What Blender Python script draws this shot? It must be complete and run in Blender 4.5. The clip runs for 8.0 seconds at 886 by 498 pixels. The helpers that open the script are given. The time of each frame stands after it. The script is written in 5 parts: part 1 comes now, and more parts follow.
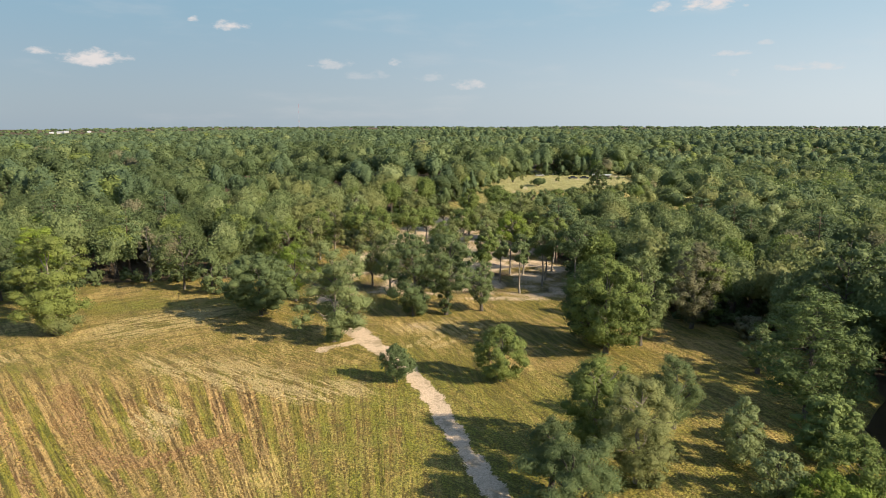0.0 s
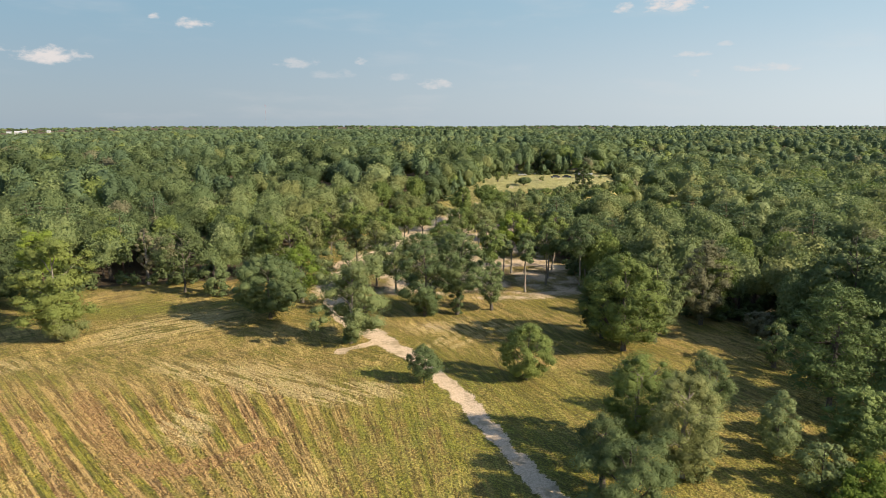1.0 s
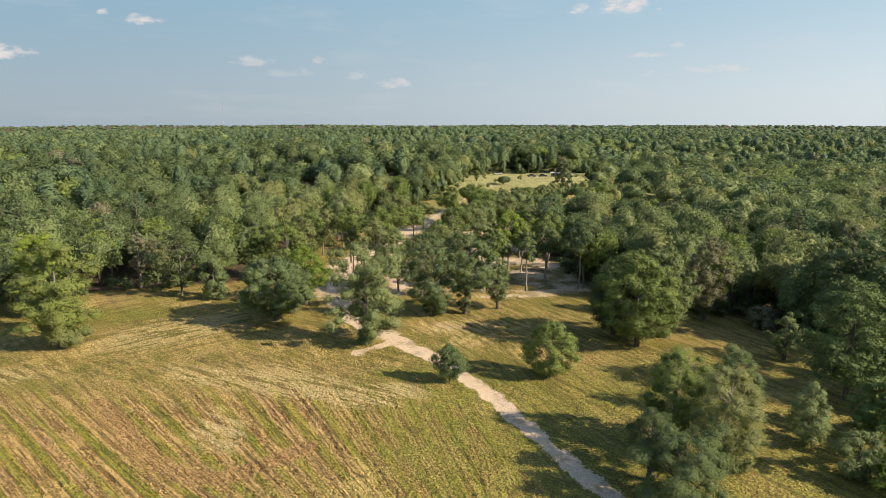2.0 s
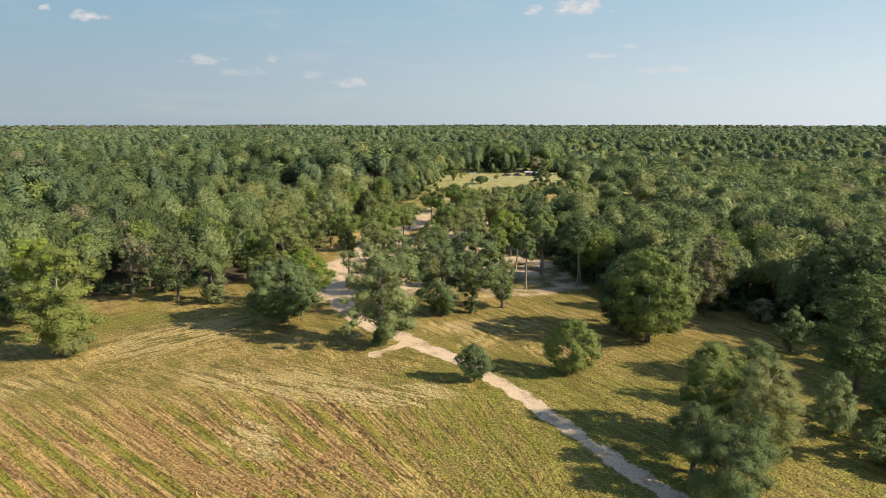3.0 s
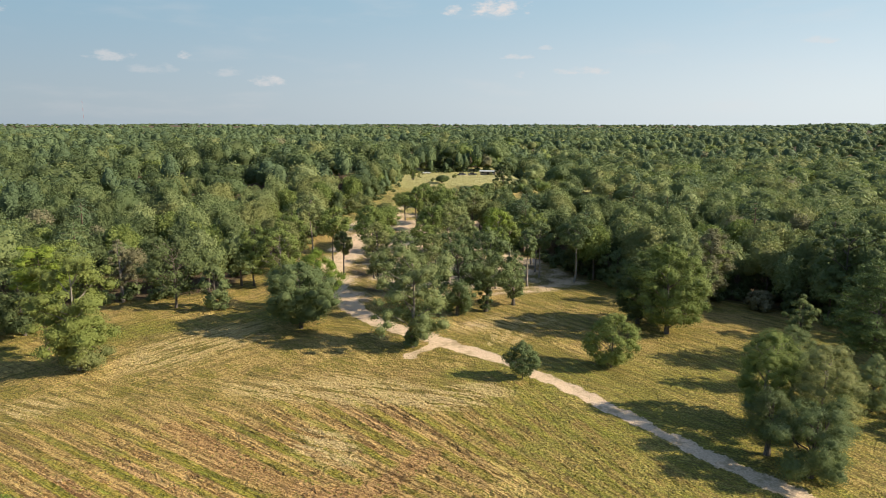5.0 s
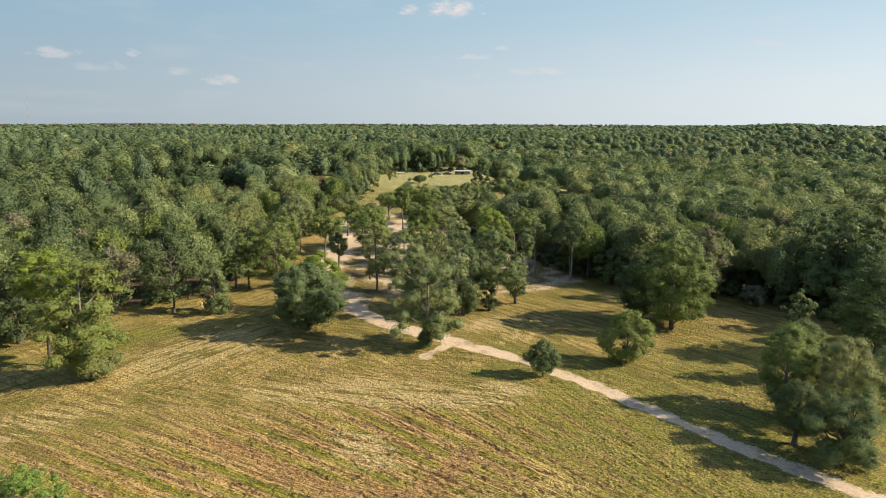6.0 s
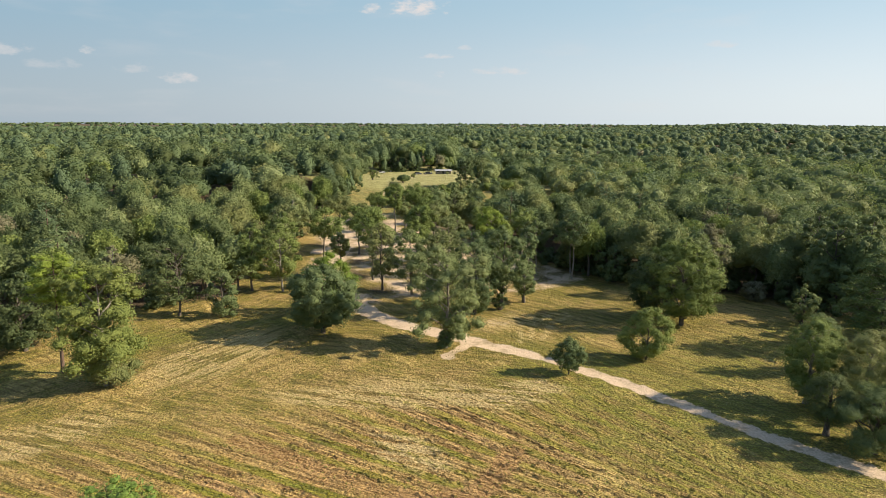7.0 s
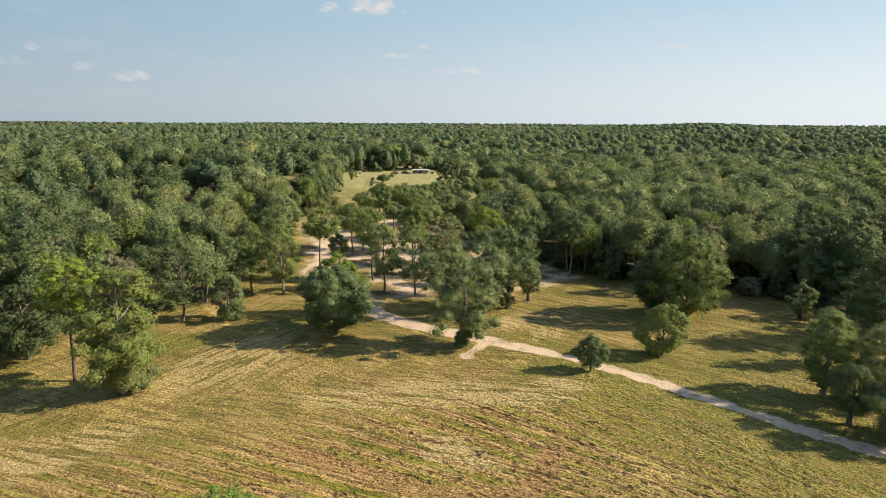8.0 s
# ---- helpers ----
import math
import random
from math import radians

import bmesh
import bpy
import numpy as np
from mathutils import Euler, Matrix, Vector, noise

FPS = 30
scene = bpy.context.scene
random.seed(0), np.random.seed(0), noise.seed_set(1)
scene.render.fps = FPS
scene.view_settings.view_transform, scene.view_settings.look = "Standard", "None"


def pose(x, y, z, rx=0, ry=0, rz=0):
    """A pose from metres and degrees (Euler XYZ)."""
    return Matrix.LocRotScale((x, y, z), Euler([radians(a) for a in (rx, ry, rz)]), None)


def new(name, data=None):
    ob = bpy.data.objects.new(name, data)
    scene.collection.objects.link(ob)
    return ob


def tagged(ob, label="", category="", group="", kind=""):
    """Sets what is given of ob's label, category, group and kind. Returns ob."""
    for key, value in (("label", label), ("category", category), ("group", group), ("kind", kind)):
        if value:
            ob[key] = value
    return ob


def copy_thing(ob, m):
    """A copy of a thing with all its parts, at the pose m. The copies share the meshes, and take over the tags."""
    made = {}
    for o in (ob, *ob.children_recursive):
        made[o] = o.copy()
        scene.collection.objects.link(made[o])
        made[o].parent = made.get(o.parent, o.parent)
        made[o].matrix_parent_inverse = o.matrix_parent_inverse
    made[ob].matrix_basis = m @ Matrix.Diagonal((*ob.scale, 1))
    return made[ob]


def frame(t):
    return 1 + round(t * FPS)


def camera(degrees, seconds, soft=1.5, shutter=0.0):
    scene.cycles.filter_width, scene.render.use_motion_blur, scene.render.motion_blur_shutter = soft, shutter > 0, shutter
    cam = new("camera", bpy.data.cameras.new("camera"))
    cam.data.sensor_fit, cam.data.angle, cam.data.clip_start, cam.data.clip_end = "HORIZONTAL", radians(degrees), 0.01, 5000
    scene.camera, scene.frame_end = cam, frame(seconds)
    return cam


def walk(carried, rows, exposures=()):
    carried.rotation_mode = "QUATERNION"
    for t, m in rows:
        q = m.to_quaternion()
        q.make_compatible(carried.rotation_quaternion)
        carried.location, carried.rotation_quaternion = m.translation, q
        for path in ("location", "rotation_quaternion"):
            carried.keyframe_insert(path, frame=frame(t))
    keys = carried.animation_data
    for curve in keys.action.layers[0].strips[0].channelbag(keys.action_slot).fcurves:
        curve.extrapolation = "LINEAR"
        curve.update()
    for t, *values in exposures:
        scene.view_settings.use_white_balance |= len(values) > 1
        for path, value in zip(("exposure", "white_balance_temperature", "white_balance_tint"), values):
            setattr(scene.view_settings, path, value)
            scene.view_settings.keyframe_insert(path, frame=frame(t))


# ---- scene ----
cam = camera(68.5, 8.0, soft=0.6)
METRES, EYE, TILT, LEAN, TURN = 70.0, 35.9, -10.8, 0.0, 0.0
ROWS = [
    (0.0, 0.0, 0.0, 0.0, 0.0, 0.0, -0.0),
    (0.5, -0.0562, 0.0007, 0.0004, -1.18, -0.03, 0.22),
    (1.0, -0.116, 0.003, 0.0015, -2.79, -0.06, 0.52),
    (1.5, -0.1788, 0.0067, 0.0027, -4.47, -0.12, 0.8),
    (3.0, -0.3729, 0.0303, 0.008, -9.91, -0.29, 1.82),
    (3.5, -0.4341, 0.042, 0.0104, -11.57, -0.36, 2.11),
    (4.0, -0.4942, 0.0554, 0.0129, -13.14, -0.43, 2.37),
    (4.5, -0.5539, 0.0704, 0.0153, -14.78, -0.52, 2.66),
    (6.0, -0.7315, 0.1265, 0.0258, -20.23, -0.84, 3.58),
    (6.5, -0.79, 0.1492, 0.0307, -21.75, -0.97, 3.82),
    (7.0, -0.8478, 0.1738, 0.0354, -23.34, -1.11, 4.07),
    (7.5, -0.905, 0.2002, 0.0406, -25.01, -1.26, 4.34),
    (8.0, -0.9623, 0.2284, 0.0459, -26.77, -1.42, 4.6),
]
walk(cam, [(t, pose(0, 0, EYE, TILT, LEAN, TURN) @ pose(METRES * x, METRES * y, METRES * z, 90 + pitch, roll, yaw)) for t, x, y, z, yaw, pitch, roll in ROWS])
# ================= world, sun, exposure =================
SUN_EL, SUN_AZ = 29.0, 117.0          # degrees; azimuth clockwise from +y
EXPOSURE = 0.85
scene.view_settings.exposure = EXPOSURE
az, el = radians(SUN_AZ), radians(SUN_EL)
TO_SUN = Vector((math.sin(az) * math.cos(el), math.cos(az) * math.cos(el), math.sin(el)))
sun_data = bpy.data.lights.new("sun", "SUN")
sun_data.energy, sun_data.angle, sun_data.color = 4.85, radians(0.55), (1.0, 0.87, 0.66)
sun = new("sun", sun_data)
sun.rotation_euler = TO_SUN.to_track_quat("Z", "Y").to_euler()


class Nodes:
    """Short hand for a node tree."""

    def __init__(self, tree):
        self.tree = tree
        tree.nodes.clear()

    def add(self, kind, **sockets):
        node = self.tree.nodes.new(kind)
        for key, value in sockets.items():
            self.put(node.inputs[key.replace("_", " ")], value)
        return node

    def put(self, socket, value):
        if isinstance(value, bpy.types.NodeSocket):
            self.tree.links.new(value, socket)
        else:
            socket.default_value = value

    def math(self, op, a, b=0.0, c=0.0, clamp=False):
        node = self.tree.nodes.new("ShaderNodeMath")
        node.operation, node.use_clamp = op, clamp
        for socket, value in zip(node.inputs, (a, b, c)):
            self.put(socket, value)
        return node.outputs[0]

    def ramp(self, value, low, high, out_low=0.0, out_high=1.0):
        node = self.tree.nodes.new("ShaderNodeMapRange")
        node.interpolation_type = "SMOOTHSTEP"
        for socket, v in zip(node.inputs, (value, low, high, out_low, out_high)):
            self.put(socket, v)
        return node.outputs[0]

    def mix(self, fac, a, b, how="MIX"):
        node = self.tree.nodes.new("ShaderNodeMix")
        node.data_type, node.blend_type = "RGBA", how
        self.put(node.inputs[0], fac)
        self.put(node.inputs[6], a)
        self.put(node.inputs[7], b)
        return node.outputs[2]

    def noise(self, vector, scale, detail=3.0, rough=0.55):
        node = self.tree.nodes.new("ShaderNodeTexNoise")
        node.inputs["Scale"].default_value = scale
        node.inputs["Detail"].default_value = detail
        node.inputs["Roughness"].default_value = rough
        self.put(node.inputs["Vector"], vector)
        return node.outputs[0]

    def scaled(self, vector, factors):
        node = self.tree.nodes.new("ShaderNodeVectorMath")
        node.operation = "MULTIPLY"
        self.put(node.inputs[0], vector)
        node.inputs[1].default_value = factors
        return node.outputs[0]


# Small fair-weather clouds: azimuth, elevation, half width, half height (degrees), whiteness
CLOUDS = [
    (-17.6, 7.75, 1.87, 0.63, 1.00), (-20.1, 8.10, 0.55, 0.34, 0.81), (-27.4, 4.80, 2.86, 0.86, 1.00), (-30.9, 5.20, 1.32, 0.40, 0.81),
    (-9.4, 4.90, 2.09, 0.63, 0.50), (-4.0, 5.10, 0.66, 0.40, 0.58), (-0.9, 3.90, 1.65, 0.57, 0.30), (2.2, 3.25, 1.65, 0.69, 0.62),
    (22.9, 5.40, 1.54, 0.34, 0.61), (25.6, 6.10, 0.77, 0.29, 0.47), (23.2, 3.95, 0.77, 0.46, 0.47), (28.6, 4.20, 2.86, 0.46, 0.54),
    (21.4, 9.20, 2.86, 1.09, 1.00), (17.6, 9.05, 1.43, 0.57, 0.88), (46.0, 6.00, 1.54, 0.46, 0.41), (-6.5, 4.00, 2.20, 0.57, 0.27)]


def build_world():
    world = bpy.data.worlds.new("sky")
    scene.world = world
    world.use_nodes = True
    n = Nodes(world.node_tree)
    sky = n.add("ShaderNodeTexSky")
    sky.sky_type, sky.sun_disc = "NISHITA", False
    sky.sun_elevation, sky.sun_rotation = radians(SUN_EL), radians(SUN_AZ)
    sky.air_density, sky.dust_density, sky.ozone_density, sky.altitude = 1.0, 0.6, 1.4, 50
    way = n.add("ShaderNodeTexCoord").outputs["Generated"]
    parts = n.add("ShaderNodeSeparateXYZ", Vector=way).outputs
    azim = n.math("DEGREES", n.math("ARCTAN2", parts[0], parts[1]))
    elev = n.math("DEGREES", n.math("ARCSINE", parts[2]))
    puff = n.noise(n.scaled(way, (1, 1, 2.2)), 45, 5, 0.6)
    total = None
    for a, e, w, h, white in CLOUDS:
        u = n.math("DIVIDE", n.math("SUBTRACT", azim, a), w)
        v = n.math("DIVIDE", n.math("SUBTRACT", elev, e), h)
        v = n.math("MULTIPLY", v, n.ramp(v, -0.2, 0.1, 1.7, 0.9))
        d = n.math("ADD", n.math("MULTIPLY", u, u), n.math("MULTIPLY", v, v))
        d = n.math("ADD", d, n.math("MULTIPLY", n.math("SUBTRACT", puff, 0.5), 3.4))
        one = n.ramp(d, 0.85, -0.35, 0.0, white)
        total = one if total is None else n.math("MAXIMUM", total, one)
    veil = n.ramp(n.noise(n.scaled(way, (2.0, 2.0, 9)), 3.2, 4), 0.52, 0.85, 0.0, 0.18)
    total = n.math("MAXIMUM", total, veil)
    # summer haze low over the land, brighter on the sun's side
    sunward = n.ramp(azim, -35, 85)
    haze = n.mix(sunward, (1.67, 2.11, 2.53, 1), (4.34, 4.74, 4.96, 1))
    clear = n.mix(sunward, (1.33, 2.23, 2.85, 1), (2.75, 3.72, 4.34, 1))
    haze = n.mix(n.ramp(elev, 1, 12), haze, clear)
    colour = n.mix(n.ramp(elev, 38, 9, 0.0, 0.94), sky.outputs[0], haze)
    colour = n.mix(total, colour, (4.08, 3.85, 3.77, 1))
    ground = n.add("ShaderNodeBackground", Color=colour, Strength=SKY)
    n.tree.links.new(ground.outputs[0], n.add("ShaderNodeOutputWorld").inputs[0])


SKY = 0.105
build_world()


# ================= materials =================
def material(name):
    m = bpy.data.materials.new(name)
    m.use_nodes = True
    return m, Nodes(m.node_tree)


def finish(n, shader):
    n.tree.links.new(shader, n.add("ShaderNodeOutputMaterial").inputs[0])


CORE = {}


def leaf_pair(name, colour, shift, through_light=0.36):
    """Leaves for the sprays, and the same leaves for the massed inside of a crown, whose relief is deeper."""
    leaf = foliage(name, colour, shift, through_light)
    CORE[leaf] = foliage(name + "_mass", colour, shift, through_light, 0.6)
    return leaf


def foliage(name, colour, shift, through_light, relief=0.0):
    """Leaves: colour differs from tree to tree, from spray to spray and in broad patches."""
    m, n = material(name)
    colour, shift = (colour[0], colour[1], colour[2] * 1.12), (shift[0], shift[1], shift[2] * 1.12)
    info = n.add("ShaderNodeObjectInfo")
    geo = n.add("ShaderNodeNewGeometry")
    own = n.add("ShaderNodeAttribute")
    own.attribute_name = "tone"
    patch = n.noise(geo.outputs["Position"], 0.5, 2)
    grain = n.noise(geo.outputs["Position"], 1.25, 5, 0.75)
    value = n.math("ADD", n.math("MULTIPLY", n.math("FRACT", n.math("ADD", info.outputs["Random"], own.outputs["Fac"])), 0.6), n.math("MULTIPLY", geo.outputs["Random Per Island"], 0.4))
    value = n.math("ADD", value, n.math("MULTIPLY", patch, 0.4))
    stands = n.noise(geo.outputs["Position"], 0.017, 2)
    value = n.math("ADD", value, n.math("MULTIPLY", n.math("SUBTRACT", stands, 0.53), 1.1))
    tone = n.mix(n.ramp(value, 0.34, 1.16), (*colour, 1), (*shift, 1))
    # shade in the gaps between leaves, painted dark where the grain is low
    tone = n.mix(n.ramp(grain, 0.50, 0.34, 0.0, 0.4), tone, (colour[0] * 0.5, colour[1] * 0.55, colour[2] * 0.6, 1))
    base = n.add("ShaderNodeBsdfPrincipled", Base_Color=tone, Roughness=0.7)
    if relief:
        n.put(base.inputs["Normal"], n.add("ShaderNodeBump", Strength=relief, Distance=0.8, Height=grain).outputs[0])
    base.inputs["Specular IOR Level"].default_value = 0.2
    back = n.add("ShaderNodeBsdfTranslucent", Color=n.mix(0.35, tone, (0.19, 0.25, 0.07, 1)))
    both = n.add("ShaderNodeMixShader", Fac=through_light)
    n.tree.links.new(base.outputs[0], both.inputs[1])
    n.tree.links.new(back.outputs[0], both.inputs[2])
    finish(n, both.outputs[0])
    return m


def bark(name, dark, light):
    m, n = material(name)
    at = n.add("ShaderNodeTexCoord").outputs["Object"]
    grain = n.noise(n.scaled(at, (6, 6, 1.2)), 2.0, 5)
    tone = n.mix(n.ramp(grain, 0.3, 0.72), (*dark, 1), (*light, 1))
    bump = n.add("ShaderNodeBump", Strength=0.6, Distance=0.05, Height=grain)
    finish(n, n.add("ShaderNodeBsdfPrincipled", Base_Color=tone, Roughness=0.9, Normal=bump.outputs[0]).outputs[0])
    return m


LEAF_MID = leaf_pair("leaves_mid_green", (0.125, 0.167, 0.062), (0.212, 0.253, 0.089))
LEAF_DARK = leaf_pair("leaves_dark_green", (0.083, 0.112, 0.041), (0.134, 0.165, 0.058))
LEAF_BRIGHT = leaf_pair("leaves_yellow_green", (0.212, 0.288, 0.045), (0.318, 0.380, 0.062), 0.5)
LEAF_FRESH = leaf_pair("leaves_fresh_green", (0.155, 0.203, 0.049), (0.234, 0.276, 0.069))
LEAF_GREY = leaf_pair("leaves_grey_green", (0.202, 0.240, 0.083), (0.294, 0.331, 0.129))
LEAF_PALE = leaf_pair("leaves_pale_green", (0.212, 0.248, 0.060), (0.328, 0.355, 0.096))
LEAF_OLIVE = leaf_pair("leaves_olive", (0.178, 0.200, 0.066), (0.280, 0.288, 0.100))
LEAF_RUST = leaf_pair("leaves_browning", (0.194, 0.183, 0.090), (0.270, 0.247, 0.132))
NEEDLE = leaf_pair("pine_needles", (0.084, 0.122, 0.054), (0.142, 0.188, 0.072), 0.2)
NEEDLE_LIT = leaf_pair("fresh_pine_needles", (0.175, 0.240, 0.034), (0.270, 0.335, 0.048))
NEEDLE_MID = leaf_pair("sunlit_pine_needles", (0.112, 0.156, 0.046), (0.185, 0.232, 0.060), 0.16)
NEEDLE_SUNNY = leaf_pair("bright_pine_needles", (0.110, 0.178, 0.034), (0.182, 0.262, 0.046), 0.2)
BARK = bark("grey_brown_bark", (0.05, 0.04, 0.03), (0.17, 0.14, 0.11))
BARK_PALE = bark("pale_bark", (0.13, 0.105, 0.08), (0.32, 0.28, 0.23))
BARK_PINE = bark("pine_bark", (0.06, 0.04, 0.03), (0.20, 0.13, 0.09))


def plain(name, colour, rough=0.6, metal=0.0):
    m, n = material(name)
    at = n.add("ShaderNodeTexCoord").outputs["Object"]
    wear = n.noise(at, 1.5, 4)
    tone = n.mix(n.ramp(wear, 0.35, 0.75, 0.0, 0.35), (*colour, 1), tuple(c * 0.6 for c in colour) + (1,))
    finish(n, n.add("ShaderNodeBsdfPrincipled", Base_Color=tone, Roughness=rough, Metallic=metal).outputs[0])
    return m


def ground_material():
    """Mown pasture: straw swaths and green rows, bare sand, leaf litter under the wood."""
    m, n = material("mown_pasture")

    def attr(name):
        node = n.add("ShaderNodeAttribute")
        node.attribute_name = name
        return node.outputs["Fac"]

    at = n.add("ShaderNodeNewGeometry").outputs["Position"]
    row, mown, bare, litter, pale = attr("row"), attr("mown"), attr("bare"), attr("litter"), attr("pale")
    fine = n.noise(at, 4.2, 5, 0.72)
    clod = n.noise(at, 1.7, 4, 0.68)
    mid = n.noise(at, 0.33, 4, 0.6)
    big = n.noise(at, 0.06, 3)
    # mowing rows: tan swath, furrow, green line, stubble, each row a little different
    spot = n.add("ShaderNodeSeparateXYZ", Vector=at).outputs
    far = spot[1]
    rough = n.math("SUBTRACT", n.math("ADD", n.math("MULTIPLY", fine, 0.85), n.math("MULTIPLY", clod, 0.75)), 0.8)
    lane = n.add("ShaderNodeCombineXYZ", X=row, Y=n.math("MULTIPLY", far, 0.05)).outputs[0]
    drift = n.math("MULTIPLY", n.math("SUBTRACT", n.noise(n.scaled(lane, (1, 2, 1)), 0.12, 2.0), 0.5), 0.9)
    count = n.math("ADD", n.math("DIVIDE", row, 3.5), n.math("ADD", drift, n.math("MULTIPLY", rough, 0.14)))
    place = n.math("FRACT", count)
    chance = n.add("ShaderNodeTexWhiteNoise")
    chance.noise_dimensions = "1D"
    n.put(chance.inputs["W"], n.math("FLOOR", count))
    luck = chance.outputs["Value"]
    streak = n.noise(n.scaled(lane, (1, 1.5, 1)), 1.9, 3, 0.7)
    stroke = n.noise(n.scaled(lane, (1, 0.5, 1)), 1.15, 2, 0.6)
    speck = n.noise(n.scaled(lane, (1, 8, 1)), 2.4, 3, 0.8)
    crumb = n.ramp(n.math("ADD", n.math("MULTIPLY", streak, 0.75), n.math("MULTIPLY", fine, 0.5)), 0.56, 0.67)
    green = n.mix(n.ramp(fine, 0.40, 0.61), (0.100, 0.098, 0.010, 1), (0.275, 0.240, 0.036, 1))
    straw = n.mix(n.ramp(fine, 0.40, 0.62), (0.200, 0.140, 0.036, 1), (0.500, 0.385, 0.140, 1))
    lean_to = n.math("ADD", n.math("MULTIPLY", big, 0.8), n.math("MULTIPLY", mid, 0.6))
    lean_to = n.math("ADD", lean_to, n.math("ADD", n.math("MULTIPLY", rough, 0.4), n.math("MULTIPLY", n.math("SUBTRACT", streak, 0.5), 0.4)))
    lean_to = n.math("SUBTRACT", lean_to, n.math("MAXIMUM", n.math("SUBTRACT", n.ramp(spot[0], -32, -8, 0.0, 0.13), n.ramp(spot[0], 0, 12, 0.0, 0.07)), n.ramp(far, 94, 106, 0.0, 0.085)))
    turf = n.mix(n.ramp(lean_to, 0.56, 0.78), green, straw)
    tan = n.mix(crumb, (0.225, 0.132, 0.040, 1), (0.610, 0.430, 0.170, 1))
    red = n.mix(crumb, (0.210, 0.112, 0.048, 1), (0.580, 0.385, 0.180, 1))
    gold = n.mix(crumb, (0.160, 0.140, 0.014, 1), (0.390, 0.325, 0.060, 1))
    lime = n.mix(crumb, (0.132, 0.140, 0.008, 1), (0.320, 0.296, 0.030, 1))
    cut = n.mix(n.math("MAXIMUM", n.ramp(luck, 0.62, 0.7, 0.0, 0.6), attr("loop")), tan, red)
    stubble = n.mix(n.ramp(n.math("ADD", luck, n.math("MULTIPLY", n.math("SUBTRACT", mid, 0.5), 1.4)), 0.12, 0.50), lime, gold)
    beside = n.math("MULTIPLY", n.ramp(place, 0.52, 0.58), n.ramp(place, 1.0, 0.95))
    beside = n.math("MULTIPLY", beside, n.math("SUBTRACT", 1.0, attr("loop")))
    cut = n.mix(beside, cut, stubble)
    blade = n.math("MULTIPLY", n.math("MULTIPLY", n.ramp(place, 0.64, 0.70), n.ramp(place, 0.80, 0.74)), n.ramp(mid, 0.45, 0.6, 0.0, 0.8))
    cut = n.mix(n.math("MULTIPLY", blade, n.math("SUBTRACT", 1.0, attr("loop"))), cut, (0.285, 0.330, 0.030, 1))
    furrow = n.math("MULTIPLY", n.ramp(place, 0.47, 0.53), n.ramp(place, 0.63, 0.56))
    furrow = n.math("MAXIMUM", furrow, n.math("MULTIPLY", n.ramp(place, 0.20, 0.25), n.ramp(place, 0.33, 0.28)))
    cut = n.mix(n.math("MULTIPLY", furrow, n.ramp(clod, 0.35, 0.6, 0.8, 0.1)), cut, (0.072, 0.048, 0.013, 1))
    lush = n.mix(n.ramp(n.math("ADD", mid, rough), 0.3, 0.7), (0.190, 0.208, 0.060, 1), (0.335, 0.335, 0.122, 1))
    turf = n.mix(n.ramp(far, 205, 235, 0.0, 0.8), turf, lush)
    tone = n.mix(n.math("MULTIPLY", mown, n.math("MAXIMUM", attr("loop"), n.ramp(n.math("ADD", big, n.math("MULTIPLY", mid, 0.5)), 0.62, 0.95, 1.0, 0.45))), turf, cut)
    # broad drifts: dry straw lies thick in places, fresh regrowth in others
    drifts = n.noise(n.scaled(at, (1.0, 0.7, 1.0)), 0.085, 4, 0.6)
    tone = n.mix(n.ramp(n.math("ADD", drifts, n.math("MULTIPLY", rough, 0.25)), 0.53, 0.66, 0.0, 0.75), tone, n.mix(crumb, (0.260, 0.182, 0.048, 1), (0.680, 0.530, 0.200, 1)))
    tone = n.mix(n.ramp(n.math("ADD", drifts, n.math("MULTIPLY", rough, 0.25)), 0.46, 0.30, 0.0, 0.6), tone, n.mix(crumb, (0.102, 0.104, 0.009, 1), (0.275, 0.245, 0.032, 1)))
    moist = n.ramp(n.math("ADD", attr("fresh"), n.math("ADD", n.math("MULTIPLY", rough, 0.5), n.math("ADD", n.math("MULTIPLY", n.math("SUBTRACT", mid, 0.5), 1.1), n.math("MULTIPLY", n.math("SUBTRACT", streak, 0.5), 1.3)))), 0.25, 0.75, 0.0, 0.72)
    tone = n.mix(moist, tone, n.mix(n.ramp(fine, 0.40, 0.60), (0.098, 0.122, 0.009, 1), (0.280, 0.312, 0.030, 1)))
    # wheel marks and thin cut lines that run with the rows
    tone = n.mix(n.ramp(stroke, 0.45, 0.36, 0.0, n.ramp(mown, 0.0, 1.0, 0.35, 0.5)), tone, (0.095, 0.062, 0.012, 1))
    tone = n.mix(n.ramp(stroke, 0.58, 0.66, 0.0, n.ramp(mown, 0.0, 1.0, 0.3, 0.28)), tone, n.mix(fine, (0.300, 0.215, 0.050, 1), (0.520, 0.400, 0.140, 1)))
    # pale windrows of dry straw, raked in thin lines across the slope
    def raked(c, d):
        """Streaks that run along (c, d)."""
        over = n.math("SUBTRACT", n.math("MULTIPLY", far, c), n.math("MULTIPLY", spot[0], d))
        along = n.math("ADD", n.math("MULTIPLY", spot[0], c), n.math("MULTIPLY", far, d))
        return n.noise(n.add("ShaderNodeCombineXYZ", X=over, Y=n.math("MULTIPLY", along, 0.09)).outputs[0], 1.0, 2.0, 0.6)

    upper = n.math("MULTIPLY", n.ramp(spot[0], -34, -42), n.ramp(far, 98, 104))
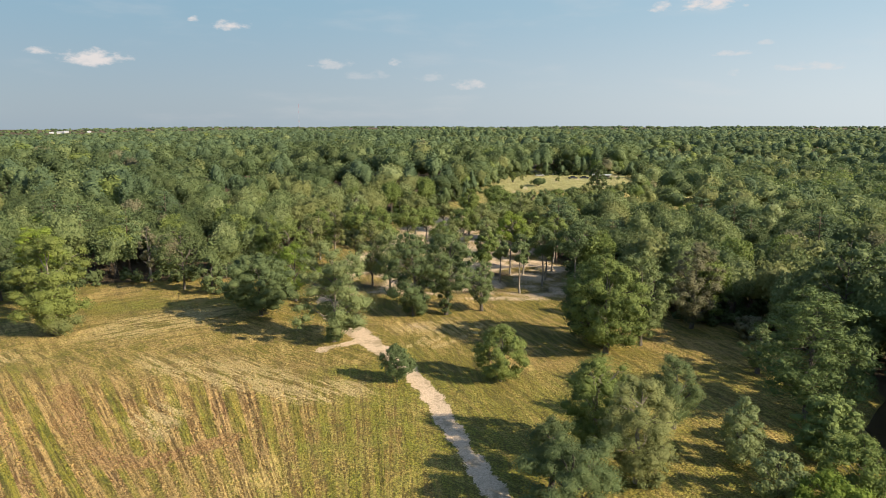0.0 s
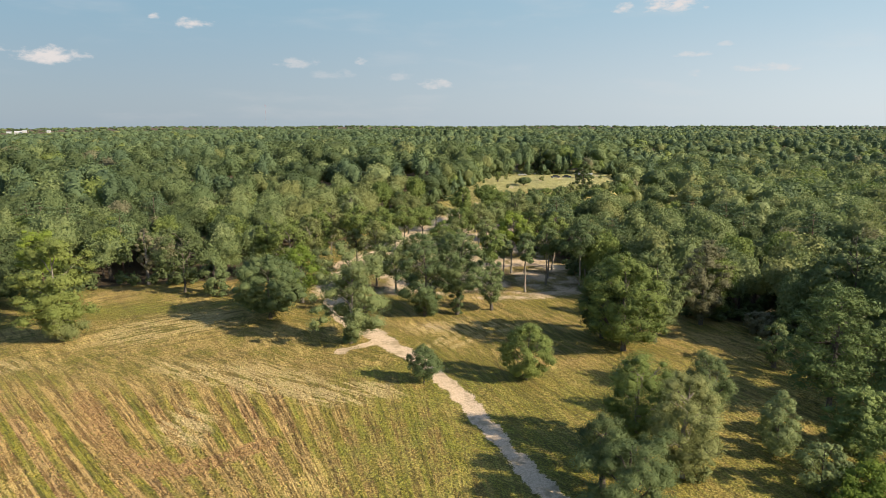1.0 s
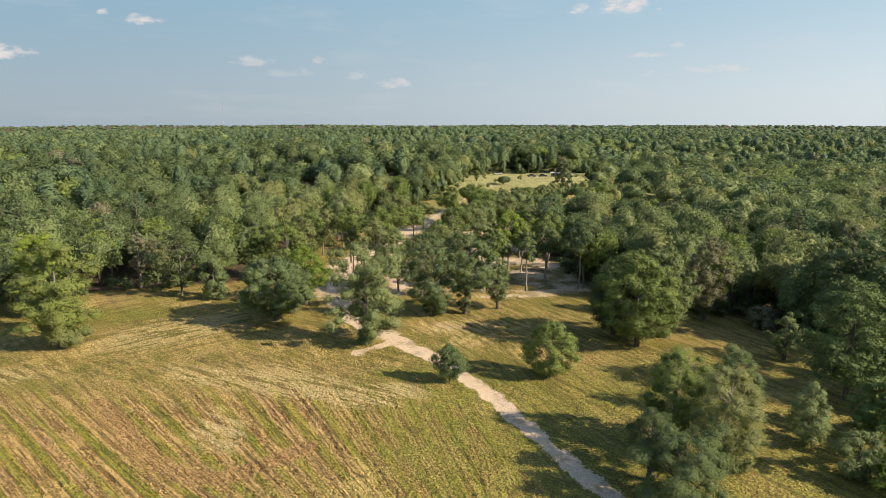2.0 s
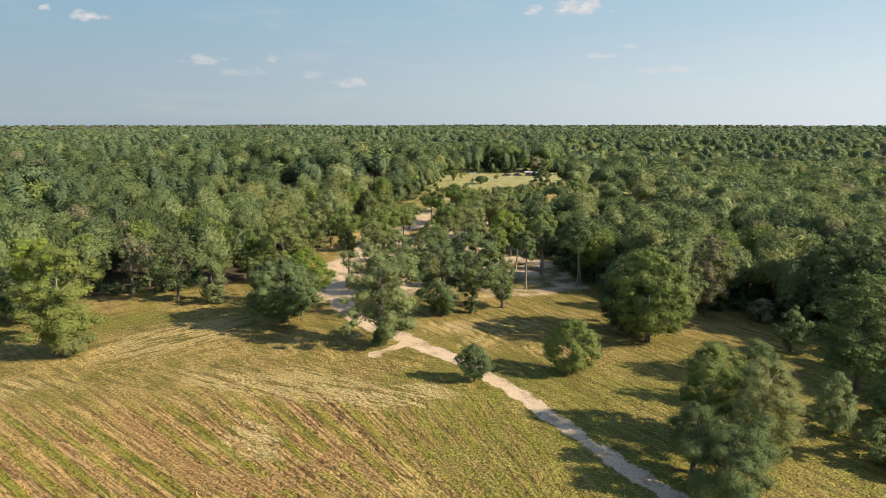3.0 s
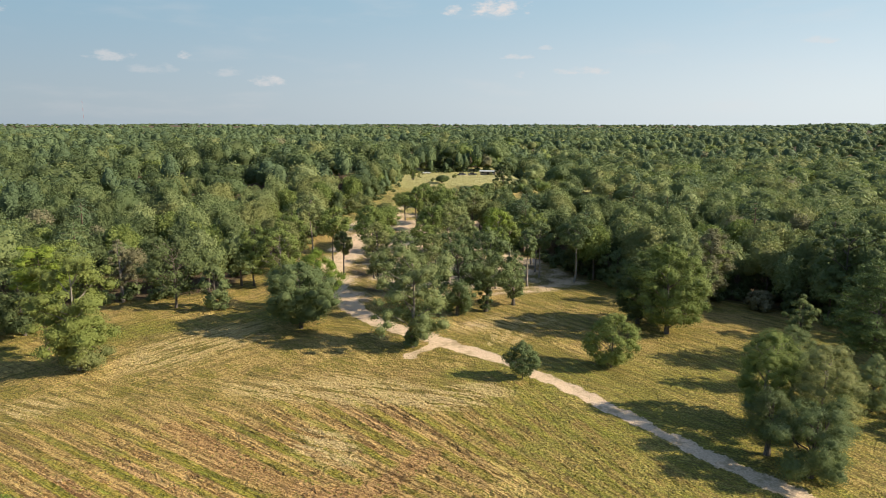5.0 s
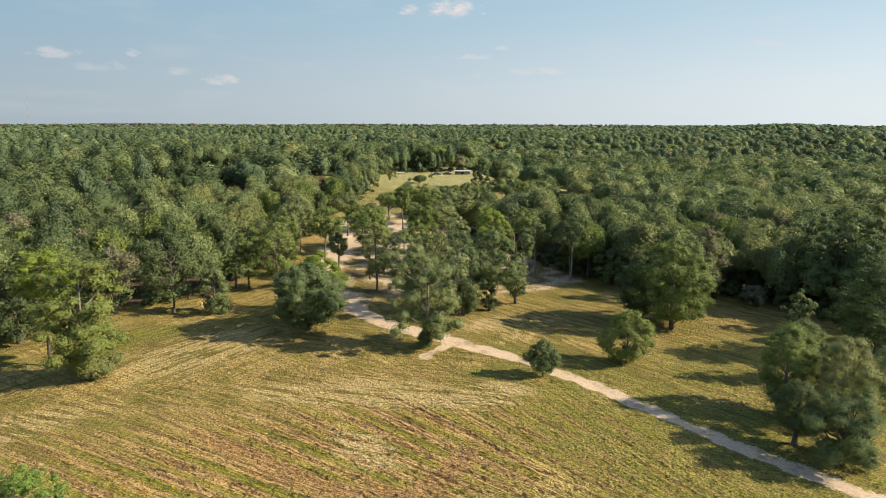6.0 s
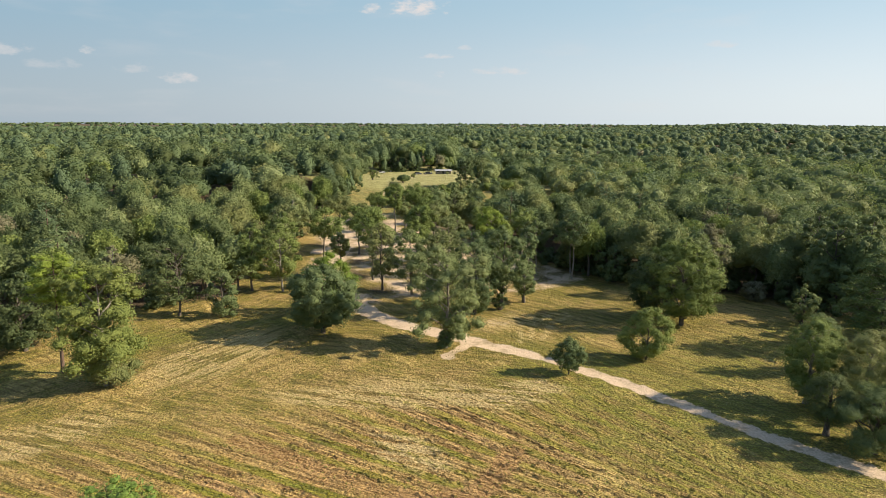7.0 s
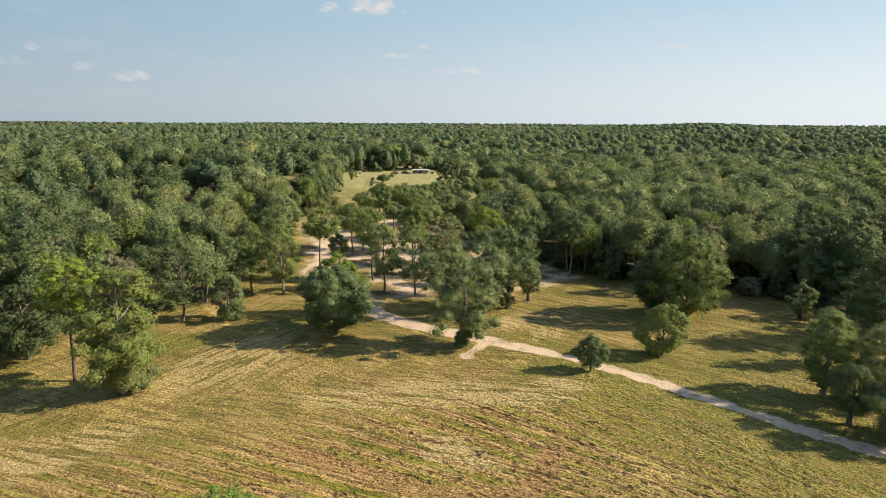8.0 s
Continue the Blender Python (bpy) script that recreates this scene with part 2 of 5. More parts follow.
    beyond = n.ramp(n.math("ADD", spot[0], n.math("MULTIPLY", n.math("SUBTRACT", far, 75), 0.4)), 0, 6)
    comb = n.math("ADD", n.math("MULTIPLY", raked(0.79, 0.61), upper), n.math("MULTIPLY", raked(0.77, -0.63), n.math("SUBTRACT", n.math("SUBTRACT", 1.0, upper), beyond, clamp=True)))
    comb = n.math("ADD", comb, n.math("MULTIPLY", raked(0.42, -0.91), beyond))
    swath = n.math("MULTIPLY", n.ramp(n.math("ADD", pale, n.math("MULTIPLY", n.math("SUBTRACT", mid, 0.5), 0.5)), 0.15, 0.6), n.ramp(n.math("ADD", comb, n.math("MULTIPLY", rough, 0.35)), 0.44, 0.56))
    tone = n.mix(n.math("MULTIPLY", swath, 0.8), tone, n.mix(n.ramp(fine, 0.3, 0.7), (0.320, 0.242, 0.096, 1), (0.780, 0.655, 0.360, 1)))
    swept = n.math("MULTIPLY", attr("loop"), n.ramp(n.math("ADD", clod, fine), 0.75, 1.05, 0.85, 0.5))
    tone = n.mix(swept, tone, n.mix(n.ramp(fine, 0.38, 0.62), (0.190, 0.104, 0.028, 1), (0.490, 0.325, 0.115, 1)))
    # dark specks paint the small shadows between grass clumps into the colour
    tone = n.mix(n.ramp(speck, 0.43, 0.33, 0.0, 0.5), tone, (0.085, 0.066, 0.018, 1))
    wisp = n.math("MULTIPLY", n.ramp(n.math("ADD", comb, n.math("MULTIPLY", rough, 0.2)), 0.53, 0.60, 0.0, 0.7), n.math("MULTIPLY", n.math("SUBTRACT", 1.0, mown), n.math("SUBTRACT", 1.0, attr("fresh"))))
    tone = n.mix(wisp, tone, straw)
    sunk = n.math("MULTIPLY", n.ramp(n.math("ADD", comb, n.math("MULTIPLY", rough, 0.2)), 0.47, 0.40, 0.0, 0.5), n.math("SUBTRACT", 1.0, mown))
    tone = n.mix(sunk, tone, (0.092, 0.074, 0.014, 1))
    meadow = n.mix(n.ramp(n.math("ADD", mid, rough), 0.3, 0.7), (0.250, 0.262, 0.098, 1), (0.430, 0.425, 0.190, 1))
    tone = n.mix(n.ramp(n.math("ADD", far, n.math("MULTIPLY", drifts, 40)), 282, 306, 0.0, 0.8), tone, meadow)
    duff = n.mix(fine, (0.046, 0.033, 0.017, 1), (0.124, 0.087, 0.046, 1))
    tone = n.mix(n.ramp(n.math("ADD", litter, rough), 0.35, 0.75), tone, duff)
    sand = n.mix(n.ramp(fine, 0.3, 0.7), (0.430, 0.340, 0.252, 1), (0.660, 0.545, 0.425, 1))
    sand = n.mix(n.ramp(n.math("ADD", mid, n.math("MULTIPLY", clod, 0.6)), 0.78, 1.0, 0.0, 0.6), sand, (0.200, 0.165, 0.085, 1))
    edge = n.math("ADD", bare, n.math("MULTIPLY", rough, 1.3))
    tone = n.mix(n.ramp(edge, 0.38, 0.62), tone, sand)
    tone = n.mix(1.0, tone, (1.07, 0.98, 0.86, 1), "MULTIPLY")
    lift = n.math("ADD", n.math("ADD", n.math("MULTIPLY", clod, 1.1), n.math("MULTIPLY", fine, 0.25)), n.math("MULTIPLY", streak, n.math("MULTIPLY", mown, 0.7)))
    bump = n.add("ShaderNodeBump", Strength=n.ramp(bare, 0.2, 0.7, 1.0, 0.35), Distance=0.8, Height=lift)
    finish(n, n.add("ShaderNodeBsdfPrincipled", Base_Color=tone, Roughness=0.95, Normal=bump.outputs[0]).outputs[0])
    return m


# ================= geometry helpers =================
def smooth(v, a, b):
    t = np.clip((np.asarray(v, float) - a) / (b - a), 0, 1)
    return t * t * (3 - 2 * t)


TABLE = np.random.default_rng(7).random((256, 256))


def wobble(x, y, size):
    """Value noise from 0 to 1 with cells of that size in metres."""
    x, y = np.asarray(x, float) / size + 1000, np.asarray(y, float) / size + 1000
    i, j = np.floor(x).astype(int), np.floor(y).astype(int)
    u, v = x - i, y - j
    u, v = u * u * (3 - 2 * u), v * v * (3 - 2 * v)
    i, j, k, l = i % 256, j % 256, (i + 1) % 256, (j + 1) % 256
    return (TABLE[i, j] * (1 - u) + TABLE[k, j] * u) * (1 - v) + (TABLE[i, l] * (1 - u) + TABLE[k, l] * u) * v


CREEK = [(72, 30), (56, 50), (51.5, 62), (54, 74), (64, 84), (90, 96)]


def line_gap(x, y, pts, closed=False):
    """Distance to a line of points."""
    x, y = np.asarray(x, float), np.asarray(y, float)
    best = np.full(x.shape, 1e9)
    for (x0, y0), (x1, y1) in zip(pts, pts[1:] + (pts[:1] if closed else [])):
        dx, dy = x1 - x0, y1 - y0
        t = np.clip(((x - x0) * dx + (y - y0) * dy) / (dx * dx + dy * dy), 0, 1)
        best = np.minimum(best, np.hypot(x - x0 - t * dx, y - y0 - t * dy))
    return best


def terrain(x, y):
    """Height of the land: level pasture, a gentle rise to the back field, low hills to the right and far off."""
    x, y = np.asarray(x, float), np.asarray(y, float)
    rise = 10.0 * smooth(y + 0.25 * x, 165, 325) * (1 - smooth(x - 0.28 * y, -2, 18) * (1 - smooth(y, 380, 600)))
    bearing = np.degrees(np.arctan2(x + 30, y - 10))
    away = np.hypot(x + 30, y - 10)
    hills = smooth(away, 450, 1300) * (5.5 * smooth(bearing, -32, 0) - 9 * (1 - smooth(bearing, -34, -20)))
    hills = hills + smooth(away, 800, 1300) * 9 * np.exp(-((bearing - 48) / 3.5) ** 2) + smooth(away, 1000, 1700) * 6 * (wobble(bearing, away * 0.01, 5.0) - 0.4)
    hills = hills + smooth(away, 350, 900) * 5 * (wobble(x, y, 420) - 0.5)
    dip = 1.4 * np.exp(-((x - 64) / 42) ** 2 - ((y - 350) / 32) ** 2)
    return rise + hills - dip - 2.0 * np.exp(-(line_gap(x, y, CREEK) / 3.2) ** 2)


def mesh_of(name, verts, quads, materials, index=None, smooth_faces=False, smooth_from=None, smooth_mask=None):
    """One mesh from numpy arrays of corners and four-sided faces."""
    me = bpy.data.meshes.new(name)
    verts, quads = np.ascontiguousarray(verts, np.float32), np.ascontiguousarray(quads, np.int32)
    me.vertices.add(len(verts))
    me.vertices.foreach_set("co", verts.ravel())
    me.loops.add(quads.size)
    me.loops.foreach_set("vertex_index", quads.ravel())
    me.polygons.add(len(quads))
    me.polygons.foreach_set("loop_start", np.arange(0, quads.size, 4, dtype=np.int32))
    for m in materials:
        me.materials.append(m)
    if index is not None:
        me.polygons.foreach_set("material_index", np.ascontiguousarray(index, np.int32))
    rounded = np.full(len(quads), smooth_faces)
    if smooth_from is not None:
        rounded[smooth_from:] = True
    if smooth_mask is not None:
        rounded = np.ascontiguousarray(smooth_mask, bool)
    me.polygons.foreach_set("use_smooth", rounded)
    me.update(calc_edges=True)
    return me


def joined(pieces):
    """Joins (verts, quads) pairs."""
    verts, quads, count = [], [], 0
    for v, q in pieces:
        verts.append(v)
        quads.append(q + count)
        count += len(v)
    return np.concatenate(verts), np.concatenate(quads)


def unit(v):
    return v / np.maximum(np.linalg.norm(v, axis=-1, keepdims=True), 1e-9)


def tube(points, radii, sides=6):
    """A tapered limb along points."""
    p = np.asarray(points, float)
    along = unit(np.gradient(p, axis=0))
    side = unit(np.cross(along, np.array([0.31, 0.87, 0.38])))
    other = np.cross(along, side)
    a = np.linspace(0, 2 * np.pi, sides, endpoint=False)
    ring = side[:, None] * np.cos(a)[None, :, None] + other[:, None] * np.sin(a)[None, :, None]
    verts = (p[:, None] + ring * np.asarray(radii, float)[:, None, None]).reshape(-1, 3)
    i, j = np.meshgrid(np.arange(len(p) - 1), np.arange(sides), indexing="ij")
    k = (j + 1) % sides
    quads = np.stack([i * sides + j, i * sides + k, (i + 1) * sides + k, (i + 1) * sides + j], -1).reshape(-1, 4)
    return verts, quads


def sprays(rng, at, facing, size, slim=0.62):
    """Leaf sprays: small folded four-cornered blades at these points, facing roughly that way."""
    count = len(at)
    facing = unit(facing)
    u = unit(np.cross(facing, rng.normal(size=(count, 3))))
    v = np.cross(facing, u)
    s = (size * rng.uniform(0.55, 1.35, count))[:, None]
    sag = facing * s * rng.uniform(-0.05, 0.22, count)[:, None]
    corners = np.stack([at - u * s * 0.5, at + v * s * slim * 0.5 - sag, at + u * s * 0.5, at - v * s * slim * 0.5 - sag], 1)
    return corners.reshape(-1, 3), np.arange(count * 4).reshape(-1, 4)


def clump_sprays(rng, centres, radii, count, size, flat=0.75, slim=0.62, up=0.4, loose=0.5, whole=0.45, thin=0.45):
    """Sprays over the outside of clumps, so that the crown has lobes and gaps. None lie deep inside another clump."""
    weight = radii ** 2 / np.sum(radii ** 2)
    many = int(count * 3)
    pick = rng.choice(len(centres), many, p=weight)
    way = rng.normal(size=(many, 3))
    way[:, 2] += up
    way = unit(way)
    squash = np.array([1, 1, flat])
    at = centres[pick] + way * (radii[pick] * (1.02 - thin * rng.random(many) ** 1.6 + 0.1 * rng.random(many) + 0.42 * rng.random(many) * (rng.random(many) < 0.14)))[:, None] * squash
    buried = np.zeros(many, bool)
    for k in range(len(centres)):
        away = np.linalg.norm((at - centres[k]) / squash, axis=1)
        buried |= (away < 0.78 * radii[k]) & (pick != k)
    keep = np.flatnonzero(~buried)
    keep = keep[:count] if len(keep) >= count else np.concatenate([keep, np.flatnonzero(buried)[:count - len(keep)]])
    at, way = at[keep], way[keep]
    middle = np.average(centres, axis=0, weights=weight)
    outward = unit(at - middle)
    facing = way * (1 - whole) + outward * whole + rng.normal(size=way.shape) * loose * 0.5 + np.array([0, 0, up * 0.3])
    return sprays(rng, at, facing, size, slim)


def cube_ball(n):
    """Unit ball of four-sided faces, n by n on each of six sides."""
    t = np.tan(np.linspace(-1, 1, n + 1) * np.pi / 4)
    verts, quads, seen = [], [], {}

    def corner(p):
        key = tuple(np.round(p, 5))
        if key not in seen:
            seen[key] = len(verts)
            verts.append(unit(np.array(p)))
        return seen[key]

    for axis in range(3):
        for sign in (-1.0, 1.0):
            for i in range(n):
                for j in range(n):
                    face = []
                    for u, v in ((t[i], t[j]), (t[i + 1], t[j]), (t[i + 1], t[j + 1]), (t[i], t[j + 1])):
                        p = [0.0, 0.0, 0.0]
                        p[axis], p[(axis + 1) % 3], p[(axis + 2) % 3] = sign, u, v
                        face.append(corner(p))
                    quads.append(face if sign > 0 else face[::-1])
    return np.array(verts), np.array(quads)


BALLS = {n: cube_ball(n) for n in (2, 3, 4, 6)}


def lobes(rng, centres, radii, n=3, flat=0.75, rough=0.35, bumps=9):
    """The leafy inside of clumps: lumpy bodies that the sprays cover."""
    v, q = BALLS[n]
    pieces = []
    for c, r in zip(centres, radii):
        way = unit(rng.normal(size=(bumps, 3)))
        swell = np.clip(v @ way.T, 0, 1) ** 5
        size = 0.74 + rough * swell.max(axis=1) + rng.normal(0, 0.13, len(v))
        pieces.append((c + v * (size * r)[:, None] * np.array([1, 1, flat]), q))
    return joined(pieces)


def crown_clumps(rng, h, r, base, number, widest=0.42, power=2.2, fill=0.3, lump=0.34, foot=0.02):
    """Centres and sizes of the leaf clumps of a broad crown."""
    u = (np.arange(number) + rng.random(number)) / number
    span = np.where(u < widest, (widest - u) / widest, (u - widest) / (1 - widest))
    wide = r * np.sqrt(np.clip(1 - span ** power, np.where(u < widest, foot, 0.02), 1))
    radii = r * lump * rng.uniform(0.72, 1.25, number) * (1 - 0.25 * u)
    turn = np.arange(number) * 2.39996 + rng.normal(0, 0.5, number)
    out = np.maximum(wide - radii * 0.7, 0) * np.sqrt(rng.uniform(fill, 1.0, number))
    low, high = base * h + radii * 0.5, h - radii * 0.7
    z = low + (high - low) * u
    # no crown is round: boughs reach further out on some sides, and some stand above the rest
    a, b, c = rng.uniform(0, 6.28, 3)
    out = out * (1 + 0.17 * np.sin(2 * turn + a + 2.5 * u) + 0.13 * np.sin(3 * turn + b - 4 * u) + rng.normal(0, 0.08, number))
    z = z + h * 0.045 * np.sin(turn + c) * u + rng.normal(0, 0.018, number) * h
    return np.stack([np.cos(turn) * out, np.sin(turn) * out, z], 1), radii


def bough_clumps(rng, h, r, base, number, widest=0.42, power=2.2, fill=0.3, lump=0.34, foot=0.02):
    """Leaf clumps gathered in boughs, with gaps between them. The first ones lie at the ends of the boughs."""
    boughs = max(7, number // 6)
    ends, girth = crown_clumps(rng, h, r, base, boughs, widest, power, max(fill, 0.55), 0.36, foot)
    each = max(2, (number - boughs) // boughs)
    centres, radii = [ends], [girth * rng.uniform(0.55, 0.75, boughs)]
    axis = np.column_stack([np.zeros(boughs), np.zeros(boughs), ends[:, 2] * 0.55 + 0.2 * h * base])
    for c, g, a in zip(ends, girth, axis):
        out = unit(c - a)
        back = rng.uniform(-0.25, 1.1, each)[:, None] * g
        spread = rng.normal(size=(each, 3)) * np.array([0.8, 0.8, 0.55]) * g
        centres.append(c - out * back + spread)
        radii.append(g * rng.uniform(0.40, 0.75, each))
    centres, radii = np.concatenate(centres), np.concatenate(radii)
    reach = np.hypot(centres[:, 0], centres[:, 1]) + radii * 0.8
    centres[:, :2] *= np.minimum(1, r * 1.06 / np.maximum(reach, 0.1))[:, None]
    centres[:, 2] = np.clip(centres[:, 2], base * h + radii * 0.4, h - radii * 0.6)
    return centres, radii


def shell(rng, n, r, low, high, cone=0.0, bumps=16, wide=0.62, deep=0.42):
    """The outside of a whole crown: domes with creases between them, open underneath. Gives corners, faces and outward ways."""
    v, q = BALLS[n]
    way = rng.normal(size=(bumps, 3))
    way[:, 2] += 0.35
    angle = np.arccos(np.clip(v @ unit(way).T, -1, 1))
    dome = np.sqrt(np.clip(1 - (angle / (wide * rng.uniform(0.7, 1.3, bumps))) ** 2, 0, 1)) * rng.uniform(0.55, 1.0, bumps)
    size = 1.0 - deep + deep * dome.max(axis=1) + rng.normal(0, 0.05, len(v))
    if n > 4:
        small = np.arccos(np.clip(v @ unit(rng.normal(size=(70, 3))).T, -1, 1))
        size += 0.16 * np.sqrt(np.clip(1 - (small / 0.26) ** 2, 0, 1)).max(axis=1) - 0.08
    p = v * size[:, None]
    t = np.clip((p[:, 2] + 1) / 2, 0, 1)
    slim = r * (1 - cone * t)
    lean = rng.normal(0, 0.06, 2)
    out = np.column_stack([p[:, 0] * slim * rng.uniform(0.85, 1.15) + lean[0] * t, p[:, 1] * slim + lean[1] * t, low + (high - low) * t])
    q = q[v[q].mean(axis=1)[:, 2] > -0.72]
    face = np.cross(out[q[:, 2]] - out[q[:, 0]], out[q[:, 3]] - out[q[:, 1]])
    way = np.zeros_like(out)
    for k in range(4):
        np.add.at(way, q[:, k], face)
    return out, q, unit(unit(way) + 0.35 * v)


def shell_sprays(rng, cover, count, size, slim=0.7, loose=0.45, lift=0.05, lowest=-0.5):
    """Sprays strewn over the outside of a crown, none where it faces down more than lowest."""
    v, q, way = cover
    q = q[way[q].mean(axis=1)[:, 2] > lowest]
    wide = np.linalg.norm(np.cross(v[q[:, 2]] - v[q[:, 0]], v[q[:, 3]] - v[q[:, 1]]), axis=1)
    q = q[rng.choice(len(q), count, p=wide / wide.sum())]
    pick = q[:count]
    share = rng.dirichlet(np.full(4, 0.8), count)[:, :, None]
    facing = unit((way[pick] * share).sum(axis=1) + rng.normal(size=(count, 3)) * loose)
    at = (v[pick] * share).sum(axis=1) + (way[pick] * share).sum(axis=1) * (rng.uniform(-0.3, 1.0, count) * lift)[:, None]
    return sprays(rng, at, facing, size, slim)


def inner(cover, share=0.85):
    """The leafy mass a little way in from the outside of a crown."""
    v, q, _ = cover
    middle = v.mean(axis=0)
    return middle + (v - middle) * share, q


def part(name, data, parent, label=""):
    ob = new(name, data)
    ob.parent = parent
    if label:
        tagged(ob, label)
    return ob


def thing(name, label, category, group=""):
    return tagged(new(name), label, category, group)


def crown_mesh(name, blobs, sprayed, leaf):
    """A crown whose first faces are sprays and the rest the leafy mass inside."""
    index = np.zeros(len(blobs[1]), np.int32)
    index[sprayed:] = 1
    return mesh_of(name, *blobs, [leaf, CORE[leaf]], index, smooth_from=sprayed)


def stem_path(rng, h, bend):
    n = 7
    t = np.linspace(0, 1, n)
    drift = np.cumsum(rng.normal(0, bend, (n, 2)), axis=0)
    drift -= drift[0]
    return np.column_stack([drift[:, 0], drift[:, 1], t * h])


def broadleaf(name, label, seed, h, r, leaf, wood=BARK, base=0.22, number=26, count=3800, size=0.29, widest=0.42,
              lump=0.34, trunk=0.28, stems=1, lean=0.12, group="", limbs=16, fill=0.3, power=2.2, skirt=None, category="tree", core=0.58, ball=2, fine=2.6, foot=0.02, dense=True):
    """A leafy tree at the origin: trunk, limbs and a lobed crown. skirt: (radius, height, leaf material) of vines at its foot."""
    rng = np.random.default_rng(seed)
    top = thing(name, label, category, group)
    if count > 4000:
        count, size = int(count * 1.05), size * 1.04
    number = int(number * fine)
    if dense:
        centres, radii = crown_clumps(rng, h, r, base, number, widest, power, fill, lump * 1.12 / math.sqrt(fine), foot)
    else:
        centres, radii = bough_clumps(rng, h, r, base, number, widest, power, fill, lump, foot)
        number = len(centres)
    paths = []
    for s in range(stems):
        path = stem_path(rng, h * 0.86, lean * h / 14)
        if stems > 1:
            a = 2 * np.pi * s / stems + rng.random()
            path[:, :2] += np.outer(np.linspace(0.12, 0.3 * r, len(path)), [np.cos(a), np.sin(a)])
        paths.append(path)
    girth = trunk / math.sqrt(stems)
    width = np.array([1.5, 1.0, 0.86, 0.7, 0.52, 0.34, 0.1]) * girth
    part("trunk", mesh_of("trunk", *joined([tube(p, width, 8) for p in paths]), [wood], None, True), top)
    order = rng.permutation(number)[:limbs] if dense else np.arange(min(limbs, number))
    for i in order:
        p = paths[i % stems]
        goal = centres[i]
        start_z = max(goal[2] - 0.55 * np.hypot(goal[0], goal[1]) - 0.8, base * h * 0.7)
        start_z = min(start_z, h * 0.8)
        start = np.array([np.interp(start_z, p[:, 2], p[:, 0]), np.interp(start_z, p[:, 2], p[:, 1]), start_z])
        t = np.linspace(0, 1, 5)[:, None]
        line = start + (goal - start) * t + np.array([0, 0, 0.35]) * np.sin(np.pi * t) * rng.uniform(-0.6, 1.2)
        line[1:-1] += rng.normal(0, 0.12, (3, 3))
        pieces, twigs = [tube(line, girth * np.array([0.46, 0.36, 0.27, 0.18, 0.06]), 5)], []
        for _ in range(2):
            tip = goal + unit(rng.normal(size=3)) * radii[i] * 0.9
            twigs.append(tube([line[2], (line[2] + tip) / 2 + rng.normal(0, 0.15, 3), tip], girth * np.array([0.2, 0.14, 0.04]), 4))
        if count > 4000:
            limb = part("limb", mesh_of("limb", *pieces[0], [wood], None, True), top)
            for twig in twigs:
                part("twig", mesh_of("twig", *twig, [wood], None, True), limb)
        else:
            part("limb", mesh_of("limb", *joined(pieces + twigs), [wood], None, True), top)
    blobs = joined([clump_sprays(rng, centres, radii, int(count * 1.25), size, loose=0.6, thin=0.6, whole=0.42), lobes(rng, centres, radii * core, ball)])
    part("crown", crown_mesh("crown", blobs, int(count * 1.25), leaf), top)
    if skirt:
        rs, hs, leaf2 = skirt
        c2, r2 = crown_clumps(rng, hs, rs, 0.0, 16, 0.4, 2.8, 0.3, 0.40, 0.6)
        c2[:, 2] = np.maximum(c2[:, 2], 0.25)
        blobs = joined([clump_sprays(rng, c2, r2, int(1100 * rs), size), lobes(rng, c2, r2 * 0.7, 2)])
        part("vine_skirt", crown_mesh("vine_skirt", blobs, int(1100 * rs), leaf2), top, "dense vine leaves round the foot of the trunk")
    return top


def pine(name, label, seed, h, r, leaf, wood=BARK_PINE, base=0.32, count=3600, size=0.6, trunk=0.26, tiers=11, arms=6, group="", top_round=0.55, pad=0.19, core=0.55):
    """A pine: straight stem, arms in tiers and flat pads of needles."""
    rng = np.random.default_rng(seed)
    top = thing(name, label, "tree", group)
    path = stem_path(rng, h * 0.97, 0.05)
    width = np.array([1.3, 1.0, 0.85, 0.7, 0.5, 0.3, 0.08]) * trunk
    part("trunk", mesh_of("trunk", *tube(path, width, 8), [wood], None, True), top)
    centres, radii = [], []
    for k in range(tiers):
        u = (k + 0.4 * rng.random()) / tiers
        z = h * (base + (0.97 - base) * u)
        reach = r * (1 - u ** 2.2) ** top_round * (0.72 + 0.28 * min(1, u * 4)) + 0.25
        for j in range(arms):
            a = 2 * np.pi * j / arms + k * 1.1 + rng.normal(0, 0.25)
            long = reach * rng.uniform(0.62, 1.08)
            start = np.array([np.interp(z, path[:, 2], path[:, 0]), np.interp(z, path[:, 2], path[:, 1]), z])
            tip = start + np.array([np.cos(a) * long, np.sin(a) * long, long * rng.uniform(-0.05, 0.35)])
            mid = (start + tip) / 2 - np.array([0, 0, 0.08 * long])
            arm = tube([start, mid, tip], trunk * np.array([0.28, 0.2, 0.06]) * (1 - 0.5 * u), 4)
            part("limb", mesh_of("limb", *arm, [wood], None, True), top)
            for s in (0.55, 1.0):
                centres.append(start + (tip - start) * s + rng.normal(0, 0.12 * r * 0.4, 3))
                radii.append(r * pad * rng.uniform(0.75, 1.3) * (1.15 - 0.45 * u))
    blobs = joined([clump_sprays(rng, np.array(centres), np.array(radii), count, size, 0.55, 0.30, 0.45, 0.9), lobes(rng, np.array(centres), np.array(radii) * core, 2, 0.5)])
    part("crown", crown_mesh("crown", blobs, count, leaf), top)
    return top


